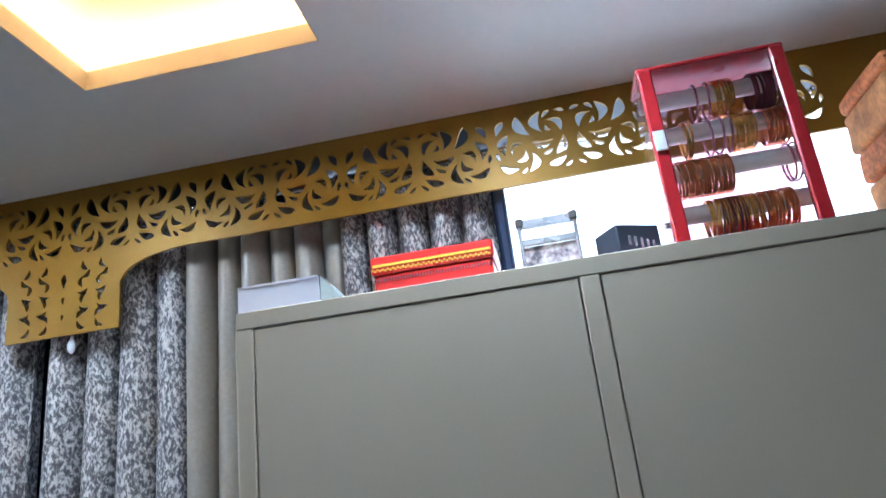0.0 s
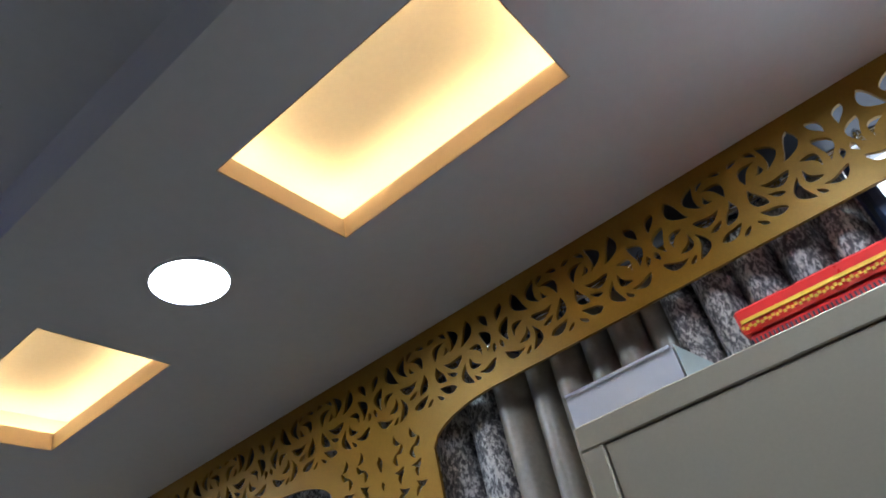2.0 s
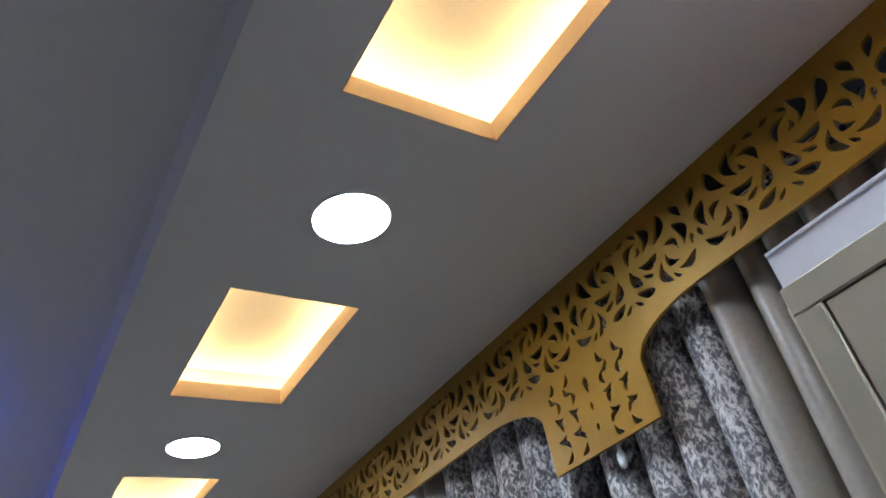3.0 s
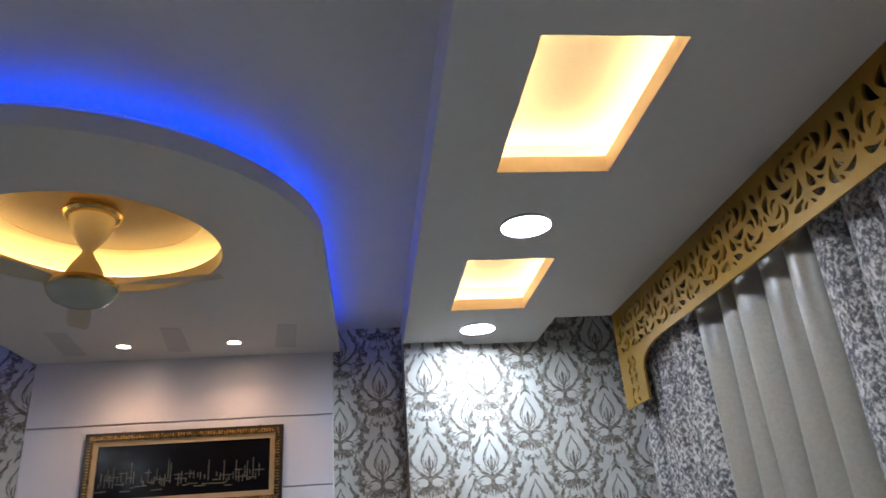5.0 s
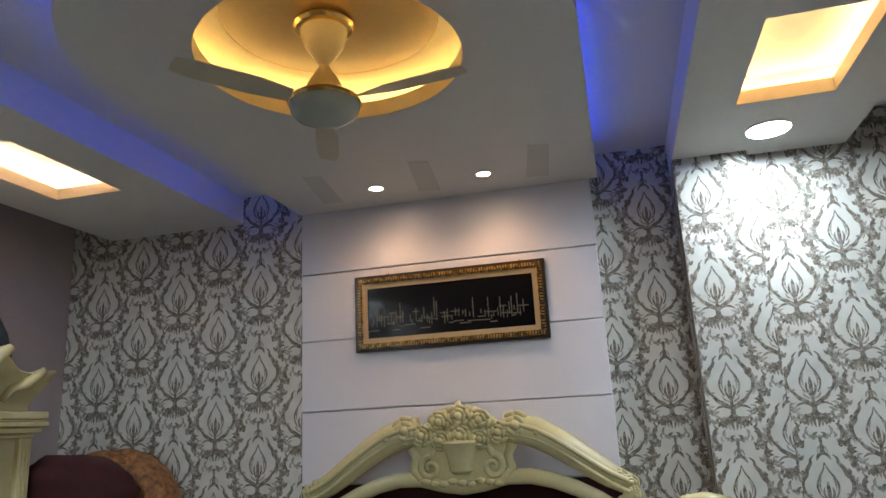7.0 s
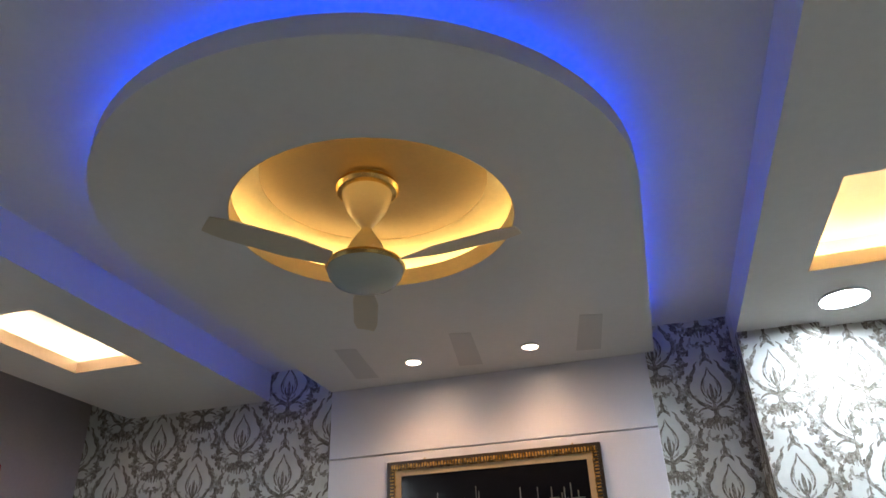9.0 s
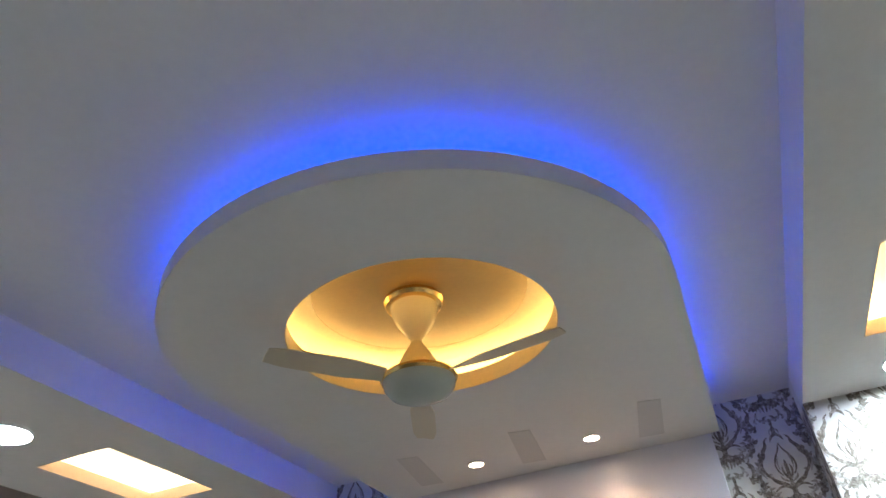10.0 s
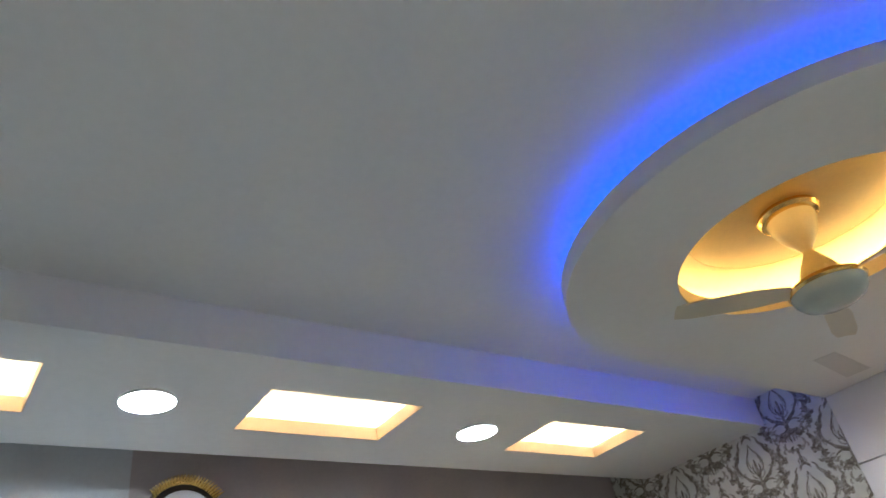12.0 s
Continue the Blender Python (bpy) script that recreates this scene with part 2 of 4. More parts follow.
def part(name, bm, material, parent=None, label="", smooth=None):
    """One mesh object from a bmesh, under a thing or a part."""
    bmesh.ops.recalc_face_normals(bm, faces=bm.faces)
    me = bpy.data.meshes.new(name)
    if smooth is not None:
        for f in bm.faces:
            f.smooth = True
        for e in bm.edges:
            if len(e.link_faces) == 2 and e.calc_face_angle(0) > radians(smooth):
                e.smooth = False
    bm.to_mesh(me)
    bm.free()
    me.materials.append(material)
    ob = new(name, me)
    if parent is not None:
        ob.parent = parent
        ob.matrix_parent_inverse = parent.matrix_basis.inverted()
    return tagged(ob, label)


def boxes(name, material, parent, *specs, bevel=0.0, label=""):
    bm = bmesh.new()
    for lo, hi in specs:
        box(bm, lo, hi, bevel)
    return part(name, bm, material, parent, label)


def thing(name, at, label, category, group="", kind=""):
    ob = new(name)
    ob.empty_display_size = 0.1
    ob.matrix_basis = Matrix.Translation(at)
    return tagged(ob, label, category, group, kind)


def plate(bm, xs, ys, z0, z1, holes):
    """Slab cut along xs and ys, with the cells in holes left open."""
    nx, ny = len(xs) - 1, len(ys) - 1
    solid = {(i, j) for i in range(nx) for j in range(ny)} - set(holes)
    cache = {}

    def vert(i, j, k):
        if (i, j, k) not in cache:
            cache[i, j, k] = bm.verts.new((xs[i], ys[j], (z0, z1)[k]))
        return cache[i, j, k]

    for i, j in solid:
        for k in (0, 1):
            bm.faces.new([vert(a, b, k) for a, b in ((i, j), (i + 1, j), (i + 1, j + 1), (i, j + 1))])
        for (di, dj), (p, q) in (((-1, 0), ((i, j), (i, j + 1))), ((1, 0), ((i + 1, j), (i + 1, j + 1))), ((0, -1), ((i, j), (i + 1, j))), ((0, 1), ((i, j + 1), (i + 1, j + 1)))):
            if (i + di, j + dj) not in solid:
                bm.faces.new([vert(*p, 0), vert(*q, 0), vert(*q, 1), vert(*p, 1)])


# ---------- shell of the room ----------
def structure(name, material, *specs, label="", bevel=0.0, category=""):
    ob = boxes(name, material, None, *specs, bevel=bevel)
    return tagged(ob, label, category or name.split("_")[0], kind="structure")


structure("floor", M_FLOOR, ((WALL_W - 0.2, WALL_S - 0.2, -0.1), (WALL_E + 0.2, 0.5, 0)), label="unseen floor of the bedroom, dark to cut bounce light", category="floor")
structure("ceiling", M_CEIL, ((WALL_W - 0.2, WALL_S - 0.2, Z_TRAY), (WALL_E + 0.2, 0.5, Z_TRAY + 0.12)), label="matt white plaster tray ceiling", category="ceiling")
structure("wall_south", M_SOUTH, ((WALL_W - 0.2, WALL_S - 0.2, 0), (WALL_E + 0.2, WALL_S, Z_TRAY)), label="unseen wall behind the walk, dark to cut bounce light", category="wall")
structure("wall_west", M_WESTPAINT, ((WALL_W - 0.2, WALL_S, 0), (WALL_W, 0.5, Z_TRAY)), label="mauve-grey painted side wall", category="wall")
# thin board added for a cooler wall tone, lamp halo in its colour
structure("wall_west_panel", M_WESTGREY, ((WALL_W, WALL_S, 0), (WALL_W + 0.03, -3.74, Z_TRAY)), label="cool grey board added for a tone change on the side wall", category="wall")
north = structure("wall_north", M_PAPER, ((WALL_W, 0.02, 0), (-1.0, 0.5, Z_TRAY)), ((-1.0, 0.06, 0), (1.0, 0.5, Z_TRAY)), label="wall papered with grey and brown damask medallions", category="wall")
recess = structure("wall_north_recess", M_PAPER, ((1.0, 0.12, 0), (X_E, 0.5, Z_TRAY)), label="narrow set-back strip of wall in brown damask paper", category="wall")
bay = structure("wall_north_bay", M_PAPER, ((1.92, -0.05, 0), (WALL_E, 0.5, Z_TRAY)), label="wall bay in damask paper under a bright downlight", category="wall")
pier = structure("pilaster", M_PAPER, ((X_E, -0.14, 0), (1.92, 0.5, Z_SOFFIT)), ((X_E, -0.0495, Z_SOFFIT), (1.92, 0.5, Z_TRAY)), label="shallow pier papered in damask under the soffit", category="pilaster")


def smooth_line(pts, steps=4):
    """Catmull-Rom curve through 2D points."""
    p = [Vector(q) for q in pts]
    p = [p[0] * 2 - p[1]] + p + [p[-1] * 2 - p[-2]]
    out = []
    for a, b, c, d in zip(p, p[1:], p[2:], p[3:]):
        for k in range(steps):
            t = k / steps
            out.append(0.5 * (2 * b + (c - a) * t + (2 * a - 5 * b + 4 * c - d) * t * t + (3 * b - a - 3 * c + d) * t ** 3))
    return out + [p[-2]]


def brush(pts, w0, w1, w2):
    """Ribbon along a curve, with its width at the start, the middle and the end."""
    line = smooth_line(pts)
    n = len(line) - 1
    rows = []
    for i, q in enumerate(line):
        t = i / n
        w = (w0 + (w1 - w0) * math.sin(math.pi * min(t, 0.5))) if t < 0.5 else (w2 + (w1 - w2) * math.sin(math.pi * t))
        d = (line[min(i + 1, n)] - line[max(i - 1, 0)]).normalized()
        rows.append((q + Vector((-d.y, d.x)) * w * 0.5, q - Vector((-d.y, d.x)) * w * 0.5))
    return rows


def damask_motif():
    """Strokes of one pointed medallion with its leaf crown; origin at the tip of the inner flame."""
    dark, pale = [], []
    rnd = random.Random(8)

    def both(group, pts, *w):
        for sx in (1, -1):
            group.append(brush([(sx * x, z) for x, z in pts], *w))

    def leaves(track, wide, count, share):
        """Small leaves scattered along a line, most of them in the dark ink."""
        line = smooth_line(track, 6)
        for k in range(count):
            q = line[int((k + rnd.random()) / count * (len(line) - 1))]
            x, z, a, ln = q.x + rnd.uniform(-wide, wide), q.y + rnd.uniform(-wide, wide), rnd.uniform(-0.4, 2.2), rnd.uniform(0.022, 0.042)
            both(dark if rnd.random() < share else pale, [(x, z), (x + ln * 0.5 * math.cos(a), z + ln * 0.5 * math.sin(a)), (x + ln * math.cos(a + 0.7), z + ln * math.sin(a + 0.7))], 0.006, rnd.uniform(0.015, 0.023), 0.003)

    # inner flame and the fleur in it
    both(dark, [(0, 0.010), (0.014, -0.030), (0.040, -0.070), (0.058, -0.115), (0.052, -0.155), (0.034, -0.185)], 0.006, 0.012, 0.008)
    both(pale, [(0.030, -0.070), (0.044, -0.11), (0.040, -0.15)], 0.003, 0.010, 0.003)
    dark.append(brush([(0, -0.095), (0, -0.14), (0, -0.225)], 0.004, 0.022, 0.020))
    both(dark, [(0.010, -0.205), (0.027, -0.16), (0.022, -0.125)], 0.010, 0.014, 0.003)
    both(pale, [(0.012, -0.222), (0.040, -0.205), (0.052, -0.18)], 0.010, 0.012, 0.003)
    # onion-shaped medallion, its sides scalloped
    both(dark, [(0.052, 0.052), (0.074, 0.030), (0.078, 0.004), (0.104, -0.030), (0.112, -0.058), (0.136, -0.088), (0.138, -0.128), (0.120, -0.168), (0.092, -0.190)], 0.005, 0.025, 0.012)
    both(dark, [(0.105, -0.182), (0.080, -0.212), (0.044, -0.232), (0.010, -0.250)], 0.014, 0.024, 0.014)
    both(pale, [(0.086, -0.005), (0.112, -0.042), (0.150, -0.095), (0.152, -0.14), (0.130, -0.185)], 0.003, 0.020, 0.006)
    leaves([(0.092, -0.03), (0.138, -0.085), (0.142, -0.135), (0.11, -0.185)], 0.010, 7, 0.3)
    # finial and its arms
    dark.append(brush([(0, 0.128), (0, 0.09), (0, 0.058)], 0.004, 0.024, 0.038))
    both(dark, [(0.004, 0.062), (0.026, 0.048), (0.040, 0.022)], 0.020, 0.017, 0.003)
    both(pale, [(0.0, 0.105), (0.022, 0.088), (0.028, 0.062)], 0.006, 0.012, 0.003)
    # stem, and leaves round two pale ovals
    dark.append(brush([(0, -0.225), (0, -0.275), (0, -0.34)], 0.018, 0.030, 0.046))
    both(dark, [(0.010, -0.262), (0.045, -0.246), (0.080, -0.250), (0.108, -0.268)], 0.014, 0.013, 0.005)
    both(pale, [(0.014, -0.308), (0.05, -0.318), (0.085, -0.312), (0.110, -0.292)], 0.018, 0.016, 0.004)
    # feathery crown over a pale oval, between two dark hooks
    for k in range(5):
        both(dark if k % 2 == 0 else pale, [(0.010 + 0.012 * k, -0.322), (0.014 + 0.019 * k, -0.350), (0.008 + 0.021 * k, -0.386 + 0.006 * k)], 0.014, 0.017, 0.004)
    leaves([(0.015, -0.335), (0.055, -0.340), (0.095, -0.335)], 0.016, 11, 0.65)
    both(pale, [(0.060, -0.375), (0.072, -0.402), (0.062, -0.43)], 0.005, 0.018, 0.004)
    both(pale, [(0.046, -0.448), (0.022, -0.436), (0.0, -0.442)], 0.004, 0.016, 0.016)
    dark.append(brush([(0, -0.428), (0, -0.458), (0, -0.482)], 0.010, 0.020, 0.004))
    both(dark, [(0.098, -0.365), (0.122, -0.385), (0.130, -0.420), (0.120, -0.448), (0.100, -0.466)], 0.004, 0.026, 0.005)
    both(dark, [(0.128, -0.345), (0.112, -0.372), (0.118, -0.400)], 0.004, 0.014, 0.004)
    # mottled leaf bands that join the crowns into a pointed lattice
    leaves([(0.070, -0.335), (0.120, -0.310), (0.155, -0.265), (0.180, -0.215), (0.195, -0.165)], 0.024, 28, 0.66)
    leaves([(0.118, -0.335), (0.150, -0.300), (0.182, -0.250)], 0.018, 12, 0.55)
    leaves([(0.122, -0.40), (0.128, -0.445), (0.150, -0.50), (0.172, -0.55)], 0.012, 9, 0.4)
    leaves([(0.020, -0.43), (0.045, -0.452), (0.085, -0.44)], 0.010, 5, 0.4)
    return dark, pale


MOTIF = damask_motif()


def damask(wall, base, along, out, span, heights, at, size=(0.645, 0.59)):
    """Half-drop print on one face of a wall: base point, direction along it, and the place of one flame tip."""
    base, along, out = Vector(base), Vector(along), Vector(out)
    su, sz = size[0] / 0.645, size[1] / 0.59
    for group, ink in zip(MOTIF, (M_INK, M_INK_PALE)):
        bm = bmesh.new()
        for i in range(-12, 13):
            for j in range(-6, 6):
                u0, z0 = at[0] + i * size[0] / 2, at[1] + (j + (i % 2) / 2) * size[1]
                if not (span[0] - 0.25 < u0 < span[1] + 0.25 and heights[0] - 0.2 < z0 < heights[1] + 0.55):
                    continue
                for k, rows in enumerate(group):
                    lift = out * (0.0010 + 0.00004 * k + (0.0 if ink is M_INK_PALE else 0.0008))
                    vr = [[bm.verts.new(base + along * (u0 + q.x * su) + Vector((0, 0, z0 + q.y * sz)) + lift) for q in r] for r in rows]
                    for a, b in zip(vr, vr[1:]):
                        bm.faces.new((a[0], a[1], b[1], b[0]))
        for co, no in ((base + along * span[0], -along), (base + along * span[1], along), (Vector((0, 0, heights[0])), Vector((0, 0, -1))), (Vector((0, 0, heights[1])), Vector((0, 0, 1)))):
            bmesh.ops.bisect_plane(bm, geom=bm.verts[:] + bm.edges[:] + bm.faces[:], plane_co=co, plane_no=no, clear_outer=True)
        tagged(part("damask_print", bm, ink, wall, "brown-grey damask print"), kind="stuff")


X, Y = (1, 0, 0), (0, 1, 0)
damask(north, (0, 0.02, 0), X, (0, -1, 0), (WALL_W, -1.0), (0.6, Z_TRAY), (-1.972, 2.377))
RIGHT = (0.575, 0.552)
damask(recess, (0, 0.12, 0), X, (0, -1, 0), (1.0, X_E), (0.6, Z_TRAY), (1.33, 2.094), RIGHT)
damask(pier, (0, -0.14, 0), X, (0, -1, 0), (X_E, 1.92), (0.6, Z_SOFFIT), (1.635, 2.07), RIGHT)
damask(pier, (X_E, 0, 0), Y, (-1, 0, 0), (-0.14, 0.12), (0.6, Z_SOFFIT), (0.05, 2.30), RIGHT)
damask(bay, (0, -0.05, 0), X, (0, -1, 0), (1.92, WALL_E), (0.6, Z_TRAY), (2.065, 2.065), RIGHT)
# east wall round the window
WY0, WY1, WZ0, WZ1 = -7.0, -4.35, 1.0, 2.78
structure("wall_east", M_WESTPAINT, ((WALL_E, WALL_S, 0), (WALL_E + 0.2, WY0, Z_TRAY)), ((WALL_E, WY1, 0), (WALL_E + 0.2, 0.5, Z_TRAY)),
          ((WALL_E, WY0, 0), (WALL_E + 0.2, WY1, WZ0)), ((WALL_E, WY0, WZ1), (WALL_E + 0.2, WY1, Z_TRAY)), label="side wall with a wide window behind curtains", category="wall")
win = thing("window_1", (WALL_E + 0.1, WY0, WZ0), "white-framed window with overexposed daylight behind it", "window", kind="structure")
fw = 0.05
bm = bmesh.new()
plate(bm, [WZ0, WZ0 + fw, WZ1 - fw, WZ1], [WY0, WY0 + fw, WY1 - fw, WY1], WALL_E + 0.07, WALL_E + 0.13, [(1, 1)])
for v in bm.verts:
    v.co = Vector((v.co.z, v.co.y, v.co.x))
part("window_frame", bm, M_WFRAME, win)
for k in range(2):
    y0 = WY0 + fw + k * (WY1 - WY0 - 2 * fw) / 2
    pane = boxes("pane", M_GLASS, win, ((WALL_E + 0.095, y0 + 0.003, WZ0 + fw), (WALL_E + 0.101, y0 + (WY1 - WY0 - 2 * fw) / 2 - 0.003, WZ1 - fw)))
    pane.visible_shadow = False
structure("backdrop", G_DAY, ((WALL_E + 0.75, WY0 - 1.5, 0.2), (WALL_E + 0.78, WY1 + 1.5, 4.0)), label="white overexposed daylight haze outside the window", category="backdrop")

# ---------- soffits with light recesses ----------
RECT_E = [(-5.03, -4.22), (-3.34, -2.535), (-1.645, -0.832)]
RECT_W = [(-5.13, -4.345), (-3.44, -2.62), (-1.72, -0.905)]
XE0, XE1, XW0, XW1 = 1.765, 2.23, -2.228, -1.757


def soffit(name, x_lo, x_hi, hx0, hx1, rects, y_end, inner, label, notch=None):
    ys = sorted({WALL_S, y_end, *[q for r in rects for q in r], *(notch[1:] if notch else ())})
    xs = [x_lo, hx0, hx1] + ([notch[0]] if notch else []) + [x_hi]
    holes = [(1, ys.index(r[0])) for r in rects]
    if notch:
        holes.append((3, ys.index(notch[1])))
    bm = bmesh.new()
    plate(bm, xs, ys, Z_SOFFIT, Z_SLAB, holes)
    # upright face towards the tray
    box(bm, (min(inner, inner + (0.03 if x_lo == inner else -0.03)), WALL_S, Z_SLAB), (max(inner, inner + (0.03 if x_lo == inner else -0.03)), y_end, Z_TRAY))
    return tagged(part(name, bm, M_CEIL), label, "ceiling", kind="structure")


soffit("soffit_east", X_E, WALL_E, XE0, XE1, RECT_E, -0.05, X_E, "dropped white plaster soffit with lit recesses over the curtains", (2.48, -0.62))
soffit("soffit_west", -2.55, X_W, XW0, XW1, RECT_W, 0.02, X_W, "dropped white plaster soffit with lit recesses along the side wall")
structure("soffit_edge", M_CEIL, ((-2.58, WALL_S, Z_SOFFIT + 0.003), (-2.55, 0.02, Z_TRAY)), label="outer upright edge of the plaster soffit", category="ceiling")


def recess_light(x0, x1, y0, y1, lamp, coat, label, group):
    """Cove box over a rectangular opening, with a strip hidden on its ledge."""
    ob = thing("recessed_light", ((x0 + x1) / 2, (y0 + y1) / 2, Z_SLAB), label, "ceiling light", group)
    m, t, top = 0.09, 0.02, Z_TRAY - 0.02
    a, b, c, d = x0 - m, x1 + m, y0 - m, y1 + m

    def frame_part(name, mat_, xs, ys, za, zb, lab=""):
        bm = bmesh.new()
        plate(bm, xs, ys, za, zb, [(1, 1)])
        part(name, bm, mat_, ob, lab)

    frame_part("housing", coat, [a - t, a, b, b + t], [c - t, c, d, d + t], Z_SLAB + 0.002, top)
    boxes("housing_top", coat, ob, ((a - t, c - t, top + 0.0005), (b + t, d + t, top + 0.012)))
    w, z, e = 0.016, Z_SLAB + 0.004, 0.04
    frame_part("light_strip", lamp, [a + e - w, a + e, b - e, b - e + w], [c + e - w, c + e, d - e, d - e + w], z, z + 0.012, "glowing strip")
    r = 0.004
    frame_part("reveal", M_REVEAL_SHADE, [x0, x0 + r, x1 - r, x1], [y0, y0 + r, y1 - r, y1], Z_SOFFIT + 0.001, Z_SLAB + 0.002)


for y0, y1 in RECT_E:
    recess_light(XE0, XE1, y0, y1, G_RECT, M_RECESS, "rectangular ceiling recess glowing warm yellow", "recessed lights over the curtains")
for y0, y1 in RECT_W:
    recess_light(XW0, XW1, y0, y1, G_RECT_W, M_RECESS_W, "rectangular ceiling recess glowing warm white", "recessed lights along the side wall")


def downlight(x, y, lamp, group):
    ob = thing("round_downlight", (x, y, Z_SOFFIT), "round flush white downlight, switched on and dazzling", "downlight", group)
    bm = bmesh.new()
    lathe(bm, [(0.1125, 0.0), (0.1165, -0.001), (0.1175, -0.013), (0.1160, -0.016), (0.1140, -0.015), (0.1125, -0.004), (0.1125, 0.0)], 48, (x, y, Z_SOFFIT), False)
    part("trim", bm, M_TRIM, ob, smooth=40)
    bm = bmesh.new()
    lathe(bm, [(0.112, -0.002), (0.112, -0.006)], 48, (x, y, Z_SOFFIT))
    part("lens", bm, lamp, ob, "glowing frosted lens")


for y in (-5.5, -3.8, -2.06, -0.46):
    downlight(1.985, y, G_DOWN, "downlights over the curtains")
for y in (-5.65, -3.907, -2.11):
    downlight(-1.985, y, G_DOWN_W, "downlights along the side wall")

# ---------- dropped panel over the bed ----------
Z0, Z1 = Z_SOFFIT, Z_SOFFIT + 0.08


def outline(a, grow=0.0):
    """Point of the panel's edge in direction a from the opening's centre: straight sides and a round nose."""
    dx, dy = math.cos(a), math.sin(a)
    r = CR + grow
    if dy <= 0:
        return CX + r * dx, CY + r * dy
    s = min(r / abs(dx) if abs(dx) > 1e-9 else 1e9, (-CY) / dy)
    return CX + s * dx, CY + s * dy


corner = math.atan2(-CY, CR)
angles = sorted({*[2 * math.pi * i / 128 for i in range(128)], corner, math.pi - corner})
bm = bmesh.new()
rows = []
for a in angles:
    ox, oy = outline(a)
    ix, iy = RX + RR * math.cos(a), RY + RR * math.sin(a)
    rows.append([(ix, iy, Z0), (ox, oy, Z0), (ox, oy, Z1), (ix, iy, Z1)])
rows.append(rows[0])
grid_faces(bm, rows, True)
bmesh.ops.remove_doubles(bm, verts=bm.verts, dist=1e-5)
canopy = tagged(part("ceiling_panel", bm, M_CANOPY, smooth=30), "round-nosed white dropped ceiling panel with a circular recess", "ceiling panel", kind="structure")

cove = thing("cove_light", (CX, CY, Z1), "blue strip light hidden on top of the dropped panel", "strip light")
bm = bmesh.new()
rows = []
for a in angles:
    x, y = outline(a, -0.080)
    if y > -0.06:
        y = -0.06
    x2, y2 = outline(a, -0.095)
    if y2 > -0.07:
        y2 = -0.07
    rows.append([(x, y, Z1 + 0.028), (x, y, Z1 + 0.042), (x2, y2, Z1 + 0.042), (x2, y2, Z1 + 0.028)])
order = [r for r, a in zip(rows, angles) if a >= math.pi - corner] + [r for r, a in zip(rows, angles) if a <= corner]
grid_faces(bm, order, True)
part("light_strip", bm, G_BLUE, cove, "blue glowing strip")
bm = bmesh.new()
order = []
for a in [q for q in angles if q >= math.pi - corner] + [q for q in angles if q <= corner]:
    (x, y), (x2, y2) = outline(a, -0.16), outline(a, -0.175)
    y, y2 = min(y, -0.066), min(y2, -0.078)
    order.append([(x, y, Z1 + 0.001), (x, y, Z_TRAY - 0.001), (x2, y2, Z_TRAY - 0.001), (x2, y2, Z1 + 0.001)])
grid_faces(bm, order, True)
part("strip_holder", bm, M_CEIL, cove)
bm = bmesh.new()
prof = [(RR + 0.085, Z1 + 0.002), (RR + 0.08, Z1 + 0.03), (RR + 0.055, Z1 + 0.06), (RR + 0.01, Z1 + 0.085), (0.515, Z1 + 0.10), (0.455, Z_TRAY - 0.007)]
lathe(bm, prof + [(0.455, Z_TRAY - 0.002), (RR + 0.10, Z_TRAY - 0.002), (RR + 0.10, Z1 + 0.002), prof[0]], 96, (RX, RY, 0), False)
ring = thing("ring_light", (RX, RY, Z1), "circular gold recess lit by a hidden amber strip", "ceiling light")
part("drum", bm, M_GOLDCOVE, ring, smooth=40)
bm = bmesh.new()
lathe(bm, [(0.005, Z_TRAY - 0.006), (0.457, Z_TRAY - 0.006)], 96, (RX, RY, 0), False)
part("top_disc", bm, M_GOLDTOP_SHADE, ring)
bm = bmesh.new()
lathe(bm, [(RR - 0.004, Z0 + 0.001), (RR - 0.004, Z1 + 0.001), (RR, Z1 + 0.001), (RR, Z0 + 0.001), (RR - 0.004, Z0 + 0.001)], 96, (RX, RY, 0), False)
part("lip", bm, M_GOLDLIP_LIT, ring, smooth=40)
bm = bmesh.new()
lathe(bm, [(RR + 0.03, Z1 + 0.004), (RR + 0.03, Z1 + 0.016), (RR + 0.045, Z1 + 0.016), (RR + 0.045, Z1 + 0.004), (RR + 0.03, Z1 + 0.004)], 96, (RX, RY, 0), False)
part("light_strip", bm, G_RING, ring, "amber glowing strip")

for x in (-0.315, 0.38):
    ob = thing("spotlight", (x, -0.36, Z0), "small recessed warm spotlight washing the wall", "spotlight", "spotlights over the picture")
    bm = bmesh.new()
    lathe(bm, [(0.040, 0.0), (0.052, -0.003), (0.054, -0.007), (0.044, -0.009), (0.0405, -0.006), (0.04, 0.0)], 32, (x, -0.36, Z0), False)
    part("trim", bm, M_TRIM, ob, smooth=40)
    bm = bmesh.new()
    lathe(bm, [(0.0395, -0.002), (0.0395, -0.007)], 32, (x, -0.36, Z0))
    part("lens", bm, G_SPOT, ob, "glowing warm lens")
    lamp = bpy.data.lights.new("spot_lamp", "SPOT")
    lamp.energy, lamp.color, lamp.spot_size, lamp.spot_blend, lamp.shadow_soft_size = 21, (1.0, 0.57, 0.29), radians(125), 0.9, 0.04
    beam = new("spot_lamp", lamp)
    beam.matrix_basis = look((x, -0.36, Z0 - 0.015), (x, -0.22, 1.8))

